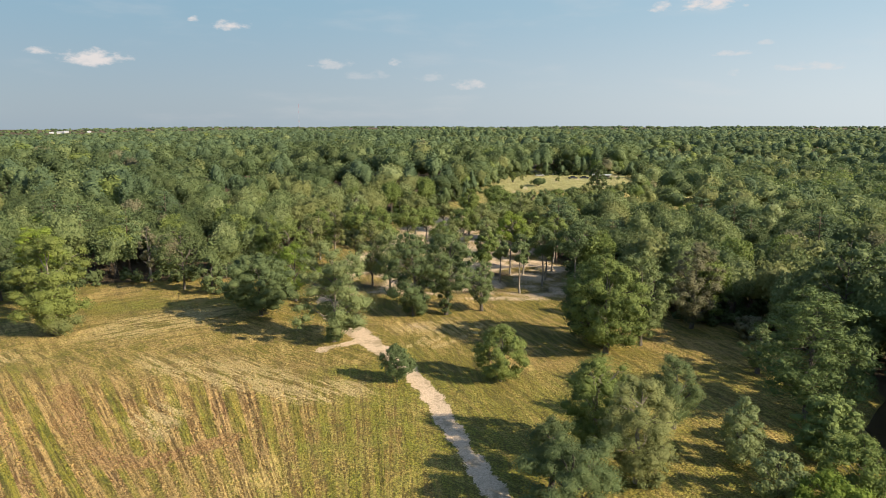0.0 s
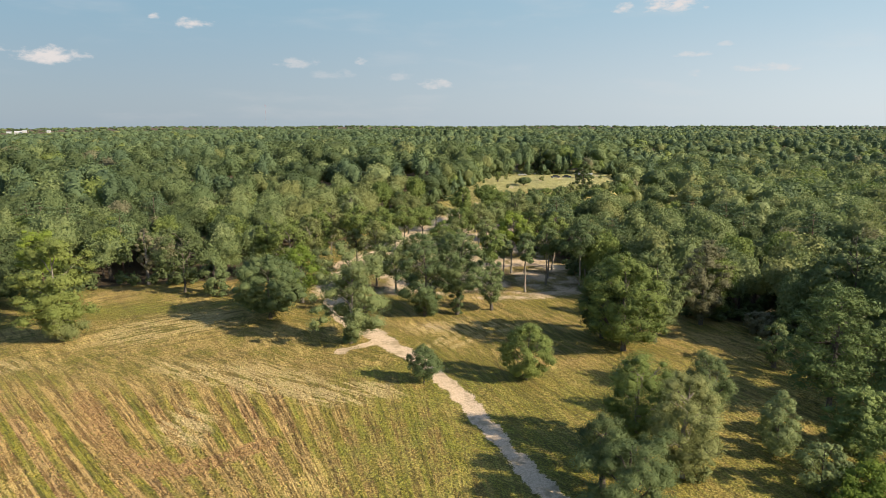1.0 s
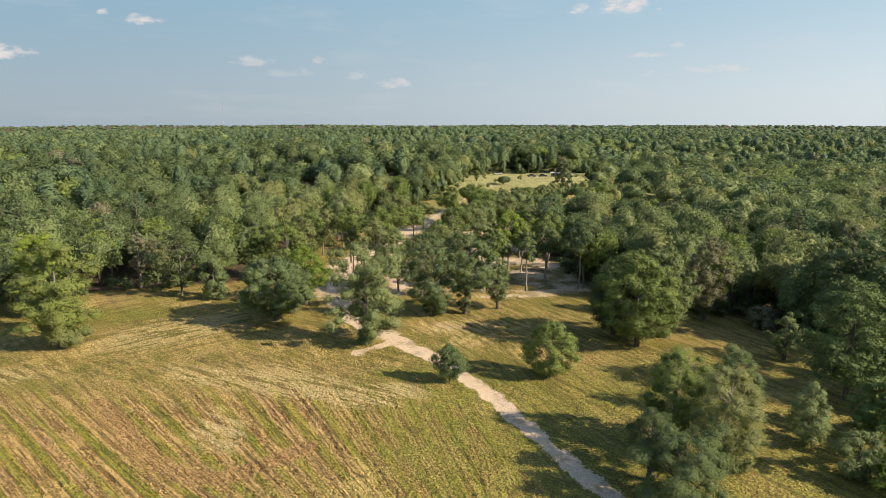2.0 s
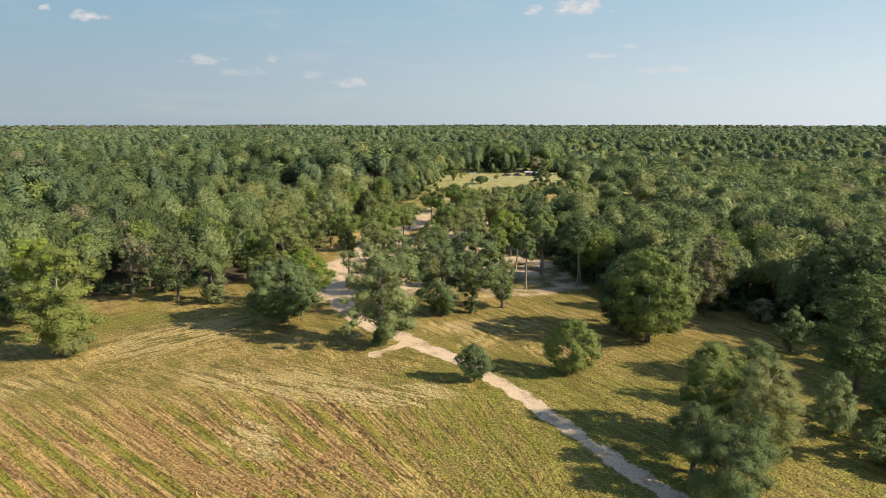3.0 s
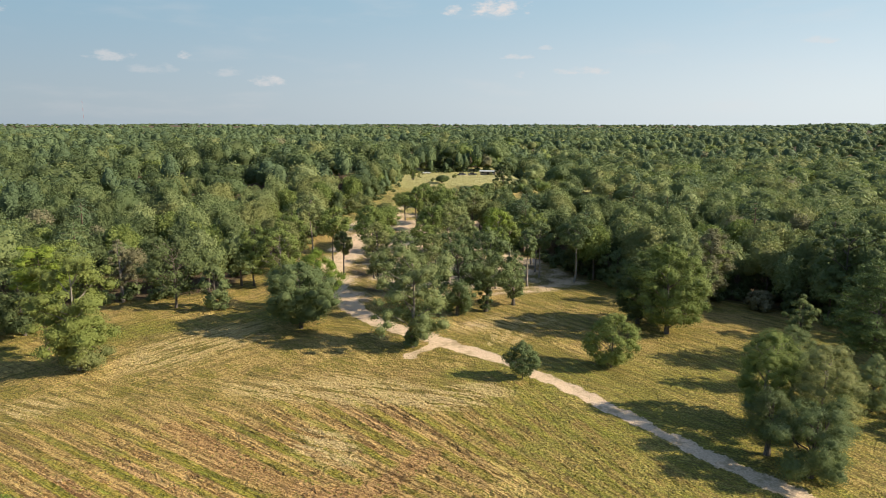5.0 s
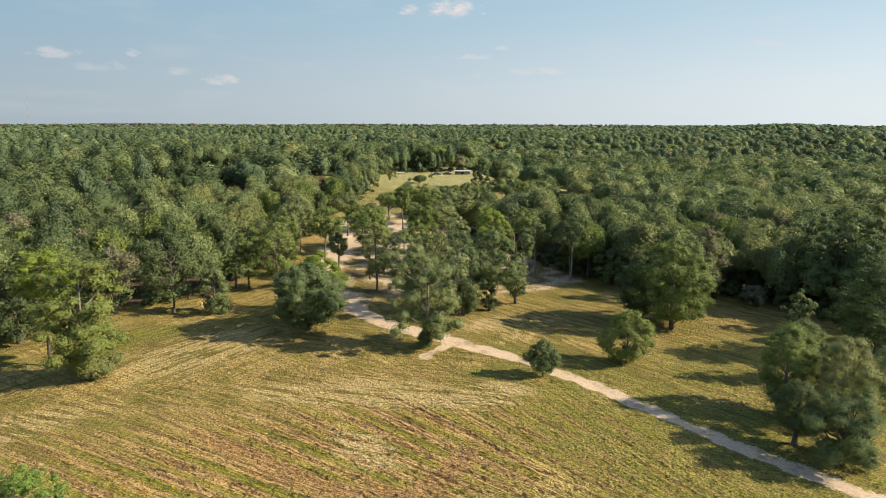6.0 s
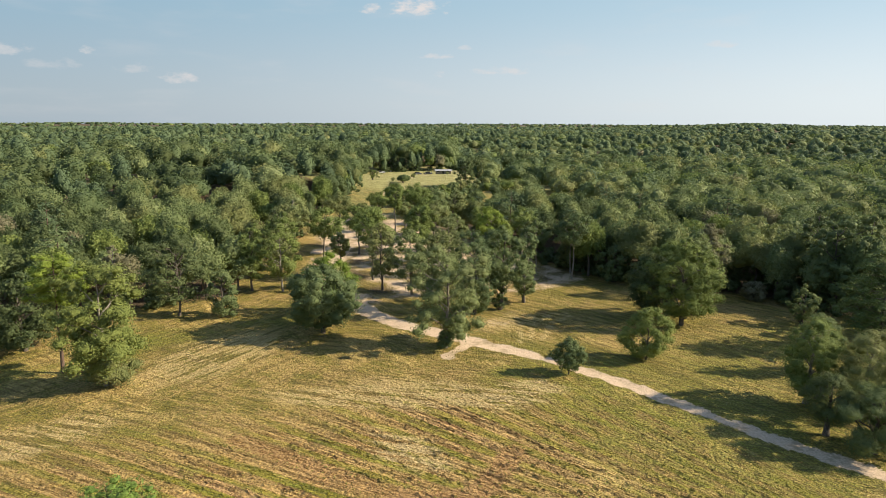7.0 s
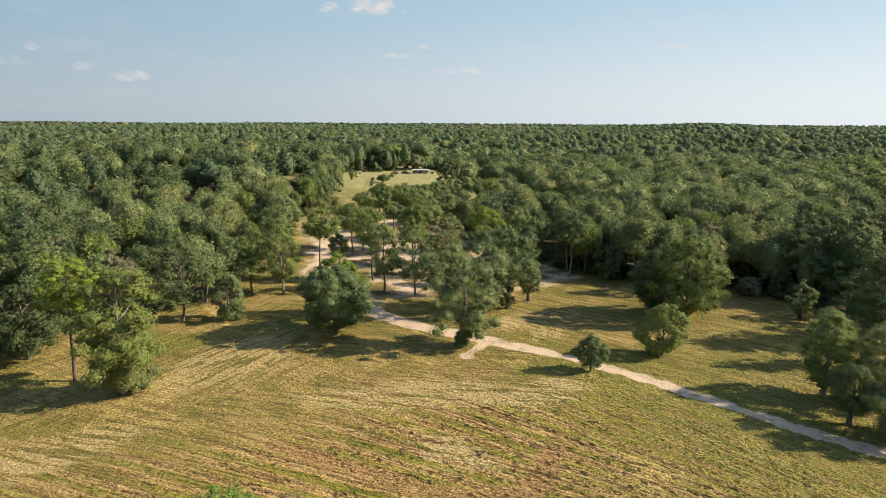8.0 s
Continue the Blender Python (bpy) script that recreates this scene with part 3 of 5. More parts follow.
def stand(ob, x, y, turn=0.0, scale=1.0, sink=0.05):
    ob.matrix_basis = pose(x, y, float(terrain(x, y)) - sink, 0, 0, turn) @ Matrix.Scale(scale, 4)
    return ob


# ================= the land =================
# the open land: pasture, sandy clearing, back field
OPEN = [(-200, 128), (-140, 140), (-93, 141), (-78, 142), (-62, 146), (-47, 147), (-43, 155), (-36, 175), (-29, 190), (-21, 206), (-12, 227),
        (4, 250), (21, 275), (33, 332), (48, 354), (96, 353), (100, 322), (88, 296), (72, 274), (52, 255), (34, 239), (23, 226), (21, 205), (27, 178), (30, 150), (32, 134),
        (38, 123), (48, 112), (54, 103), (56, 90), (57, 78), (58, 66), (63, 52), (70, 36), (82, 0), (90, -60), (-200, -60)]
ROAD = [(14.0, 38.0), (8.6, 50.5), (4.6, 61.0), (1.2, 71.5), (-1.8, 83.0), (-5.6, 93.0), (-13.6, 106.5), (-20.0, 117.5), (-23.5, 129.0), (-24.8, 146.0), (-22.5, 168.0), (-15.0, 192.0), (-2.0, 214.0), (9.0, 236.0), (20.0, 256.0), (40.0, 290.0), (64.0, 322.0), (92, 345)]


def inside(x, y, poly):
    x, y = np.asarray(x, float), np.asarray(y, float)
    hit = np.zeros(x.shape, bool)
    for (x0, y0), (x1, y1) in zip(poly, poly[1:] + poly[:1]):
        if y0 != y1:
            hit ^= ((y0 > y) != (y1 > y)) & (x < (x1 - x0) * (y - y0) / (y1 - y0) + x0)
    return hit


def lanes(x, y):
    """The mowing lane in which a place lies: lanes fan out from the track."""
    c = x.copy()
    for _ in range(12):
        slope = np.clip(0.14 + 0.0185 * (-9 - c), 0.1, 0.85)
        c = 0.5 * c + 0.5 * (x + slope * (y - 75))
    return c


def graded(lo, hi, step, far_lo, far_hi, grow=1.16):
    mid = list(np.arange(lo, hi + step / 2, step))
    a, b, s = [mid[0]], [mid[-1]], step
    while a[-1] > far_lo or b[-1] < far_hi:
        s = min(s * grow, 160)
        if a[-1] > far_lo:
            a.append(a[-1] - s)
        if b[-1] < far_hi:
            b.append(b[-1] + s)
    return np.array(a[:0:-1] + mid + b[1:])


def blob(x, y, cx, cy, rx, ry, turn=0.0):
    c, s = math.cos(radians(turn)), math.sin(radians(turn))
    u, v = (x - cx) * c + (y - cy) * s, -(x - cx) * s + (y - cy) * c
    return np.exp(-((u / rx) ** 2 + (v / ry) ** 2))


def land(x, y):
    """Height of the ground with its small unevenness, and what grows or lies at each place."""
    z = terrain(x, y)
    near = np.exp(-(np.maximum(np.hypot(x + 25, y - 90) - 120, 0) / 60) ** 2)
    z = z + near * (0.16 * (wobble(x, y, 1.3) - 0.5) + 0.5 * (wobble(x, y, 14) - 0.5))
    lane = lanes(x, y)
    field = smooth(y, 99 + 8 * (wobble(x, y, 9) - 0.5), 80) * (0.6 * smooth(x + 0.14 * (y - 75), 0, -6) + 0.4 * smooth(x + 0.14 * (y - 75), -10, -28))
    edge = line_gap(x, y, OPEN, True)
    wood = np.where(inside(x, y, OPEN), smooth(edge, 3, 0) * 0.22, 0.22 + 0.78 * smooth(edge, 0, 9))
    wood = wood * (1 - 0.8 * smooth(y, 205, 225) * smooth(y, 400, 370) * smooth(x, 0, 12))
    track = line_gap(x, y, ROAD)
    rag = 1.1 * (wobble(x, y, 2.2) - 0.5) + 0.7 * (wobble(x, y, 0.9) - 0.5)
    wide = 1.15 + 0.85 * smooth(y, 90, 108) - 0.9 * smooth(y, 190, 215)
    bare = smooth(track + rag * 0.9, wide + 0.7, wide - 0.6) * (1 - 0.42 * smooth(y, 198, 215))
    spur = line_gap(x, y, [(-19.5, 101.0), (-16.0, 103.0), (-12.5, 106.5)])
    bare = np.maximum(bare, 0.95 * smooth(spur + rag, 1.6, 0.5))
    patch = smooth(x, -24, -10) * smooth(x, 36, 28) * smooth(y, 130, 137) * smooth(y, 240, 222)
    wood = np.maximum(wood, smooth(x, -26, -16) * smooth(x, 40, 34) * smooth(y, 131, 139) * smooth(y, 225, 205) * (0.5 + 0.5 * (wobble(x, y, 6) - 0.5)))
    bare = np.maximum(bare, patch * (0.44 + 0.7 * (wobble(x, y, 7) - 0.3) + 0.5 * (wobble(x, y, 2.5) - 0.5)))
    bare = np.maximum(bare, smooth(track, 9, 2.5) * smooth(y, 126, 140) * smooth(y, 244, 228) * (0.62 + 0.6 * (wobble(x, y, 5) - 0.5) + 0.4 * (wobble(x, y, 1.8) - 0.5)))
    for cx, cy, rx, ry, k in ((-12, 86, 5, 2.5, 0.34), (-4, 113, 7, 4, 0.42), (2, 118, 5, 3, 0.4), (-14, 138, 5, 3, 0.6), (14, 133, 14, 2.6, 0.6), (-62, 76, 5, 2.5, 0.3)):
        bare = np.maximum(bare, k * blob(x, y, cx, cy, rx, ry) + 0.2 * rag * blob(x, y, cx, cy, rx, ry))
    pale = np.zeros_like(x)
    for cx, cy, rx, ry, t in ((-53, 115, 13, 7, 38), (-29, 90, 10, 5, -35), (-17, 84, 7, 4, 0), (-74, 95, 9, 4, 25), (-2, 113, 8, 3.5, 10), (-40, 93, 9, 3, -30), (-36, 76, 6, 3, -60)):
        pale = np.maximum(pale, blob(x, y, cx, cy, rx, ry, t))
    for arc in ([(-5.5, 102.3), (-1.6, 109.4), (5.2, 115.5), (11.0, 113.4)], [(-3.2, 103.2), (1.4, 109.8), (8.1, 114.3)], [(-1.4, 102.0), (5.3, 109.5), (11.3, 112.0)]):
        pale = np.maximum(pale, 0.9 * smooth(line_gap(x, y, arc), 0.9, 0.2))
    fresh = 0.5 * smooth(x + 0.14 * (y - 75), -30, -10) * smooth(y, 100, 90)
    for cx, cy, rx, ry, k in ((-14, 91, 6, 3.5, 0.8), (-8, 78, 4, 5, 0.5), (-20, 72, 4, 5, 0.45), (-63, 92, 6, 3, 0.5), (-4, 100, 5, 4, 0.5), (-60, 80, 6, 3, 0.45), (16, 92, 10, 6, 0.25), (30, 84, 10, 8, 0.3), (-62, 127, 15, 7, 0.6), (-40, 129, 13, 6, 0.55), (-80, 119, 11, 7, 0.5)):
        fresh = np.maximum(fresh, k * blob(x, y, cx, cy, rx, ry))
    turnrow = [(-53.0, 85.3), (-46.5, 76.0), (-41.5, 69.4), (-36.9, 65.7), (-32.6, 64.9), (-28.9, 67.2), (-25.0, 70.8)]
    loop = smooth(line_gap(x, y, turnrow) + 0.35 * rag, 1.75, 1.3)
    wheel = np.minimum(np.abs(track - 0.8), 0.45)
    z = z + near * np.where(track < wide, -0.10 + 0.10 * wheel, 0) + near * field * 0.06 * np.sin(lane * 2.4)
    return z, {"row": lane, "mown": field, "bare": bare, "litter": wood, "pale": pale, "loop": loop, "fresh": fresh}


def mark(me, found):
    for key, values in found.items():
        me.attributes.new(key, "FLOAT", "POINT").data.foreach_set("value", np.ascontiguousarray(values, np.float32).ravel())


GROUND = ground_material()


def build_ground():
    xs, ys = graded(-112, 66, 0.7, -4800, 4800), graded(34, 215, 0.7, -600, 4900)
    x, y = np.meshgrid(xs, ys, indexing="ij")
    z, found = land(x, y)
    i, j = np.meshgrid(np.arange(len(xs) - 1), np.arange(len(ys) - 1), indexing="ij")
    n = len(ys)
    quads = np.stack([i * n + j, (i + 1) * n + j, (i + 1) * n + j + 1, i * n + j + 1], -1).reshape(-1, 4)
    me = mesh_of("ground", np.stack([x, y, z], -1).reshape(-1, 3), quads, [GROUND], None, True)
    mark(me, found)
    tagged(new("ground", me), "mown straw-coloured pasture with green rows and sandy soil", "ground", kind="structure")


build_ground()

# ================= single trees of the pasture =================
def clearing_trees(seed, trees):
    """Slender trees of the sandy clearing: place, height, crown radius, leaves, bark."""
    for k, (x, y, h, r, m, w) in enumerate(trees):
        high = x > 8 and y < 168
        m = LEAF_FRESH if m is LEAF_MID and y > 150 else m
        stand(broadleaf("clearing_tree", "slender tree with a bare lower trunk on sandy ground", seed + k, h, r * (0.95 if high else 1.14), m, BARK_PALE if high else w, base=0.52 if high or (y > 150 and x > -28) else (0.03 if h < 10 and y < 140 else 0.2), foot=0.4, number=18, fine=2.0, count=3000, size=0.42, core=0.5, trunk=0.2, widest=0.5, fill=0.45, group="trees of the sandy clearing"), x, y)


def single_trees():
    b, p = broadleaf, pine
    stand(p("pine_tree", "slender pine with a bare trunk and bright green needles", 11, 18.2, 3.9, NEEDLE_LIT, base=0.6, count=6400, size=0.32, tiers=6, arms=6, trunk=0.24, pad=0.28, core=0.66), -73.9, 116.8)
    stand(b("leafy_tree", "tall grey-green tree with vine-covered foot beside a pine", 12, 18.2, 6.3, LEAF_PALE, BARK_PALE, base=0.14, foot=0.3, number=42, count=12500, core=0.64, power=2.8, lump=0.32, skirt=(4.2, 6.5, LEAF_OLIVE), widest=0.6, dense=False), -67.9, 109.3, 40)
    stand(b("oak_tree", "dark round oak tree casting a long shadow on grass", 13, 12.4, 7.3, LEAF_MID, core=0.62, foot=0.45, base=0.09, number=44, count=11000, size=0.27, widest=0.42, power=3.2, lump=0.36), -34.8, 119.9)
    stand(b("oak_tree", "yellow-green tree behind a dark oak", 14, 12.0, 5.2, LEAF_BRIGHT, base=0.2, number=24, count=5510), -30.6, 131.0)
    stand(b("leafy_tree", "tall open grey-green tree beside the sandy track", 15, 17.2, 6.5, LEAF_GREY, BARK_PALE, base=0.14, foot=0.35, number=38, count=12000, core=0.62, power=2.8, widest=0.48, lump=0.30, fill=0.45, skirt=(1.6, 3.4, LEAF_MID), dense=False), -18.3, 104.6)
    stand(b("young_tree", "small round young tree beside the dirt track", 16, 5.8, 2.6, LEAF_MID, foot=0.25, base=0.14, number=20, count=5200, size=0.22, widest=0.4, power=1.7, trunk=0.09, lump=0.38, fill=0.6, core=0.45), -6.5, 87.0)
    stand(b("young_tree", "bushy green young tree standing on mown grass", 17, 8.7, 3.9, LEAF_FRESH, foot=0.35, base=0.03, number=30, count=9000, size=0.22, widest=0.38, power=1.8, trunk=0.13, lump=0.34, fill=0.6), 8.2, 87.6)
    stand(b("leafy_tree", "large broad tree with a short trunk on grass", 18, 16.0, 6.9, LEAF_FRESH, foot=0.3, base=0.1, number=46, count=12600, widest=0.32, trunk=0.34, lump=0.29, power=3.0), 25.9, 98.8)
    stand(b("oak_tree", "dark drooping tree close beside the large broad one", 43, 12.6, 5.4, LEAF_DARK, foot=0.35, base=0.1, number=34, count=8000, size=0.3, widest=0.4, power=2.8, lump=0.34), 24.2, 105.0)
    stand(b("leafy_tree", "paler tree leaning beside the large broad one", 19, 15.8, 5.2, LEAF_GREY, base=0.15, number=24, count=5220), 32.5, 102.5)
    stand(b("leafy_tree", "vine-draped tree at the edge of the clearing", 20, 16.0, 6.2, LEAF_MID, foot=0.25, base=0.1, number=24, count=6090, skirt=(2.6, 6.0, LEAF_MID)), -5.6, 119.6)
    stand(b("oak_tree", "tree with a dark vine-wrapped trunk on sandy ground", 21, 16.2, 6.2, LEAF_MID, base=0.26, number=26, count=6670, trunk=0.32, skirt=(1.7, 6.5, LEAF_DARK)), 0.6, 120.8)
    stand(b("oak_tree", "low drooping tree beside a vine-wrapped one", 22, 9.8, 3.6, LEAF_MID, base=0.15, number=18, count=3480), 7.6, 123.6)
    # group beside the track
    stand(b("leafy_tree", "pale olive tree with bare grey twigs", 23, 11.9, 4.1, LEAF_OLIVE, BARK_PALE, base=0.05, foot=0.4, number=42, count=17250, size=0.155, core=0.54, fine=1.6, lump=0.36, fill=0.5, widest=0.5), 19.8, 60.9)
    stand(b("oak_tree", "dense dark green tree beside the dirt track", 24, 8.3, 4.9, LEAF_MID, foot=0.35, base=0.04, number=60, count=23250, size=0.155, core=0.54, fine=1.6, lump=0.36, dense=False, widest=0.42), 11.7, 54.4)
    stand(b("oak_tree", "small dark oak with a bare trunk in a small group", 37, 7.9, 3.3, LEAF_DARK, foot=0.2, base=0.2, number=24, count=12000, size=0.155, core=0.54, fine=1.6, lump=0.36, widest=0.4), 10.9, 59.5)
    stand(b("leafy_tree", "green tree with an open top in a small group", 25, 11.9, 4.2, LEAF_FRESH, BARK_PALE, base=0.1, foot=0.35, number=42, count=14250, size=0.155, core=0.54, fine=1.6, lump=0.36), 16.5, 66.5)
    stand(b("leafy_tree", "slim green tree with fresh leaves in a small group", 26, 9.4, 3.1, LEAF_MID, base=0.1, number=24, count=11250, size=0.155, core=0.54, fine=1.6, lump=0.36), 27.6, 72.8)
    stand(b("shrub", "olive shrub at the foot of a pale tree", 27, 4.4, 2.3, LEAF_OLIVE, foot=0.35, base=0.0, number=14, count=2175, size=0.26, trunk=0.07, category="shrub"), 20.6, 60.0)
    stand(b("young_tree", "young bushy grey-green tree on shaded grass", 28, 7.4, 2.7, LEAF_GREY, foot=0.3, base=0.04, number=26, count=9500, size=0.165, power=1.7, trunk=0.1, widest=0.35, lump=0.36), 32.0, 64.6)
    stand(p("pine_tree", "large spreading pine with a tall pale trunk", 29, 16.8, 6.7, NEEDLE_MID, BARK, base=0.2, count=17000, core=0.5, size=0.40, trunk=0.3, tiers=13, arms=8, top_round=0.62, pad=0.155), 45.0, 75.6)
    stand(p("young_pine", "small bright pine under a large one", 30, 7.6, 3.2, NEEDLE_MID, base=0.06, count=4350, size=0.36, trunk=0.1, tiers=10, arms=6, pad=0.27, core=0.7), 42.0, 65.4)
    stand(b("shrub", "bright green shrub on the creek bank", 31, 5.4, 2.9, LEAF_GREY, foot=0.35, base=0.0, number=18, count=3190, size=0.26, trunk=0.08, category="shrub"), 32.3, 57.4)
    stand(b("shrub", "yellow-green shrub on the creek bank", 32, 4.8, 4.0, LEAF_BRIGHT, foot=0.35, base=0.0, number=22, count=4350, size=0.26, trunk=0.08, category="shrub"), 35.4, 53.6)
    stand(b("shrub", "leafy green shrub above the creek", 33, 6.2, 4.0, LEAF_FRESH, foot=0.35, base=0.0, number=22, count=4350, size=0.26, trunk=0.1, category="shrub"), 41.0, 58.2)
    stand(b("leafy_tree", "tree with browning leaves at the edge of the wood", 34, 15.6, 4.8, LEAF_RUST, base=0.08, number=32, count=7250), 44.6, 112.2)
    stand(b("leafy_tree", "small bright tree in the shade of the wood", 35, 7.6, 3.0, LEAF_MID, base=0.12, number=14, count=2600), 46.0, 90.2)
    stand(p("pine_tree", "bright pine standing in the open field", 36, 14.6, 3.6, NEEDLE_SUNNY, base=0.3, count=15000, size=0.24, tiers=11, arms=7, pad=0.2, core=0.6), -63.6, 53.9)
    stand(b("oak_tree", "low dark grey-green oak at the edge of the wood", 39, 12.6, 6.6, LEAF_DARK, base=0.06, foot=0.4, number=34, count=7000, size=0.34, widest=0.4, power=2.8), -80.5, 129.5)
    stand(b("oak_tree", "broad dark grey-green oak beside another one", 40, 13.4, 7.0, LEAF_DARK, base=0.1, foot=0.4, number=34, count=7000, size=0.34, widest=0.4, power=2.8), -92.0, 131.0)
    stand(b("shrub", "dry brownish bush under the edge of the wood", 41, 4.2, 3.2, LEAF_RUST, foot=0.4, base=0.0, number=18, count=2600, size=0.36, trunk=0.07, category="shrub"), 52.5, 106.5)
    stand(b("shrub", "dark green bush under the edge of the wood", 42, 5.2, 3.4, LEAF_DARK, foot=0.4, base=0.0, number=18, count=2600, size=0.36, trunk=0.07, category="shrub"), 56.5, 101.5)
    for k, (x, y, h, r) in enumerate(((58.5, 119.5, 9.0, 4.6), (63.0, 113.5, 9.5, 4.8), (54.0, 126.0, 8.5, 4.4))):
        stand(b("edge_tree", "low bushy dark green tree filling the edge of the wood", 140 + k, h, r, LEAF_DARK if k else LEAF_MID, base=0.0, foot=0.5, number=22, count=3400, size=0.4, core=0.66, widest=0.4, power=2.8), x, y)
    # tall edge of the wood above the creek, which shades the grass
    for k, (x, y, h, r, m) in enumerate(((65.0, 73.0, 19.0, 7.0, LEAF_DARK), (61.5, 95.0, 18.5, 6.8, LEAF_MID), (66.0, 103.0, 18.0, 6.4, LEAF_DARK),
                                         (69.0, 94.0, 18.0, 6.4, LEAF_OLIVE), (71.0, 82.0, 19.0, 7.0, LEAF_MID), (72.0, 68.0, 19.0, 7.0, LEAF_DARK))):
        stand(b("edge_tree", "tall dense dark green tree at the edge of the shaded grass", 130 + k, h, r, m, base=0.04, foot=0.3, number=26, count=3900, size=0.42, core=0.7, widest=0.45, power=3.0, group="tall trees above the creek"), x, y)
    stand(b("leafy_tree", "pale yellowing tree at the edge of the wood", 38, 13.2, 2.4, LEAF_RUST, BARK_PALE, base=0.3, number=14, count=3200, size=0.36), -68.0, 147.6)
    # trees of the sandy clearing, before and behind
    clearing_trees(60, (
            (-36.2, 151.0, 14.6, 4.2, LEAF_MID, BARK_PALE), (-42.2, 153.9, 14.6, 3.4, LEAF_MID, BARK), (-57.3, 140.0, 15.4, 5.8, LEAF_DARK, BARK),
            (-49.9, 136.4, 9.4, 3.2, LEAF_MID, BARK), (-16.0, 143.9, 14.9, 3.6, LEAF_OLIVE, BARK), (-11.4, 138.0, 13.8, 4.6, LEAF_GREY, BARK_PALE),
            (28.2, 136.6, 15.6, 5.2, LEAF_MID, BARK_PALE), (16.6, 137.0, 13.0, 2.6, LEAF_MID, BARK), (13.2, 147.0, 11.0, 2.6, LEAF_MID, BARK_PALE),
            (-21.6, 158.0, 10.8, 2.3, LEAF_OLIVE, BARK), (2.0, 150.0, 14.4, 4.2, LEAF_OLIVE, BARK_PALE), (9.0, 137.0, 13.4, 2.9, LEAF_FRESH, BARK_PALE),
            (-6.0, 134.5, 13.6, 4.2, LEAF_OLIVE, BARK), (19.5, 155.0, 12.0, 3.6, LEAF_MID, BARK), (-15.2, 153.0, 16.4, 4.4, LEAF_MID, BARK),
            (22.4, 143.0, 13.8, 3.4, LEAF_MID, BARK_PALE), (31.0, 141.0, 15.0, 4.2, LEAF_OLIVE, BARK)))
    clearing_trees(300, (
            (16.4, 155.5, 15.2, 4.2, LEAF_BRIGHT, BARK_PALE), (11.5, 165.0, 12.4, 3.4, LEAF_GREY, BARK_PALE), (24.0, 149.0, 12.0, 2.8, LEAF_OLIVE, BARK),
            (6.0, 176.0, 14.0, 4.4, LEAF_MID, BARK), (23.0, 172.0, 13.6, 4.2, LEAF_MID, BARK), (16.0, 187.0, 13.0, 4.0, LEAF_GREY, BARK_PALE),
            (-22.4, 170.2, 15.4, 4.4, LEAF_MID, BARK), (-10.0, 182.0, 13.6, 4.4, LEAF_FRESH, BARK), (27.0, 158.0, 14.0, 4.2, LEAF_MID, BARK),
            (8.2, 204.0, 15.0, 2.6, LEAF_MID, BARK), (-5.0, 187.0, 12.5, 4.2, LEAF_MID, BARK),
            (10.5, 178.0, 14.0, 4.6, LEAF_OLIVE, BARK_PALE), (23.0, 192.0, 14.0, 4.6, LEAF_OLIVE, BARK), (0.2, 164.5, 11.2, 4.0, LEAF_MID, BARK),
            (12.5, 206.0, 9.0, 3.2, LEAF_GREY, BARK), (19.0, 212.0, 13.4, 4.6, LEAF_MID, BARK), (-9.0, 206.0, 13.4, 4.6, LEAF_OLIVE, BARK),
            (18.0, 232.0, 10.5, 4.0, LEAF_MID, BARK), (-34.0, 165.5, 13.0, 3.8, LEAF_OLIVE, BARK_PALE), (14.5, 193.0, 12.5, 4.2, LEAF_FRESH, BARK),
            (-30.5, 180.0, 15.4, 3.8, LEAF_OLIVE, BARK_PALE), (-25.5, 191.0, 16.0, 3.8, LEAF_GREY, BARK_PALE), (-33.0, 171.5, 14.6, 3.8, LEAF_FRESH, BARK_PALE),
            (9.0, 222.0, 9.6, 4.2, LEAF_FRESH, BARK), (0.0, 212.0, 8.4, 3.6, LEAF_OLIVE, BARK)))
    for k, (x, y, top, r, m) in enumerate(((22.0, 240.5, 11.6, 3.4, LEAF_OLIVE), (27.5, 239.0, 12.0, 3.8, LEAF_MID), (33.0, 241.0, 11.8, 3.8, LEAF_GREY), (38.5, 244.5, 12.2, 4.0, LEAF_MID),
                                           (44.5, 249.5, 12.0, 3.8, LEAF_FRESH), (50.5, 253.5, 12.4, 4.0, LEAF_MID), (56.5, 258.5, 12.6, 3.8, LEAF_OLIVE))):
        h = top - float(terrain(x, y))
        stand(b("edge_tree", "low bushy green tree at the near end of the back field", 160 + k, h, r, m, base=0.0, foot=0.4, number=18, count=2000, size=0.5, core=0.64, widest=0.45, power=2.6, group="low trees before the back field"), x, y)
    for k, (x, y, h, r, m) in enumerate(((35.5, 130.5, 8.6, 4.0, LEAF_MID), (34.0, 145.0, 9.4, 4.0, LEAF_OLIVE), (41.0, 122.5, 8.4, 4.2, LEAF_MID), (48.0, 116.5, 8.8, 4.2, LEAF_FRESH), (37.5, 138.0, 9.0, 4.0, LEAF_DARK))):
        stand(b("edge_tree", "bushy tree in the shade of the taller wood", 180 + k, h, r, m, base=0.0, foot=0.4, number=22, count=3400, size=0.4, core=0.62, widest=0.45, power=2.6, group="bushy trees under the wood"), x, y)
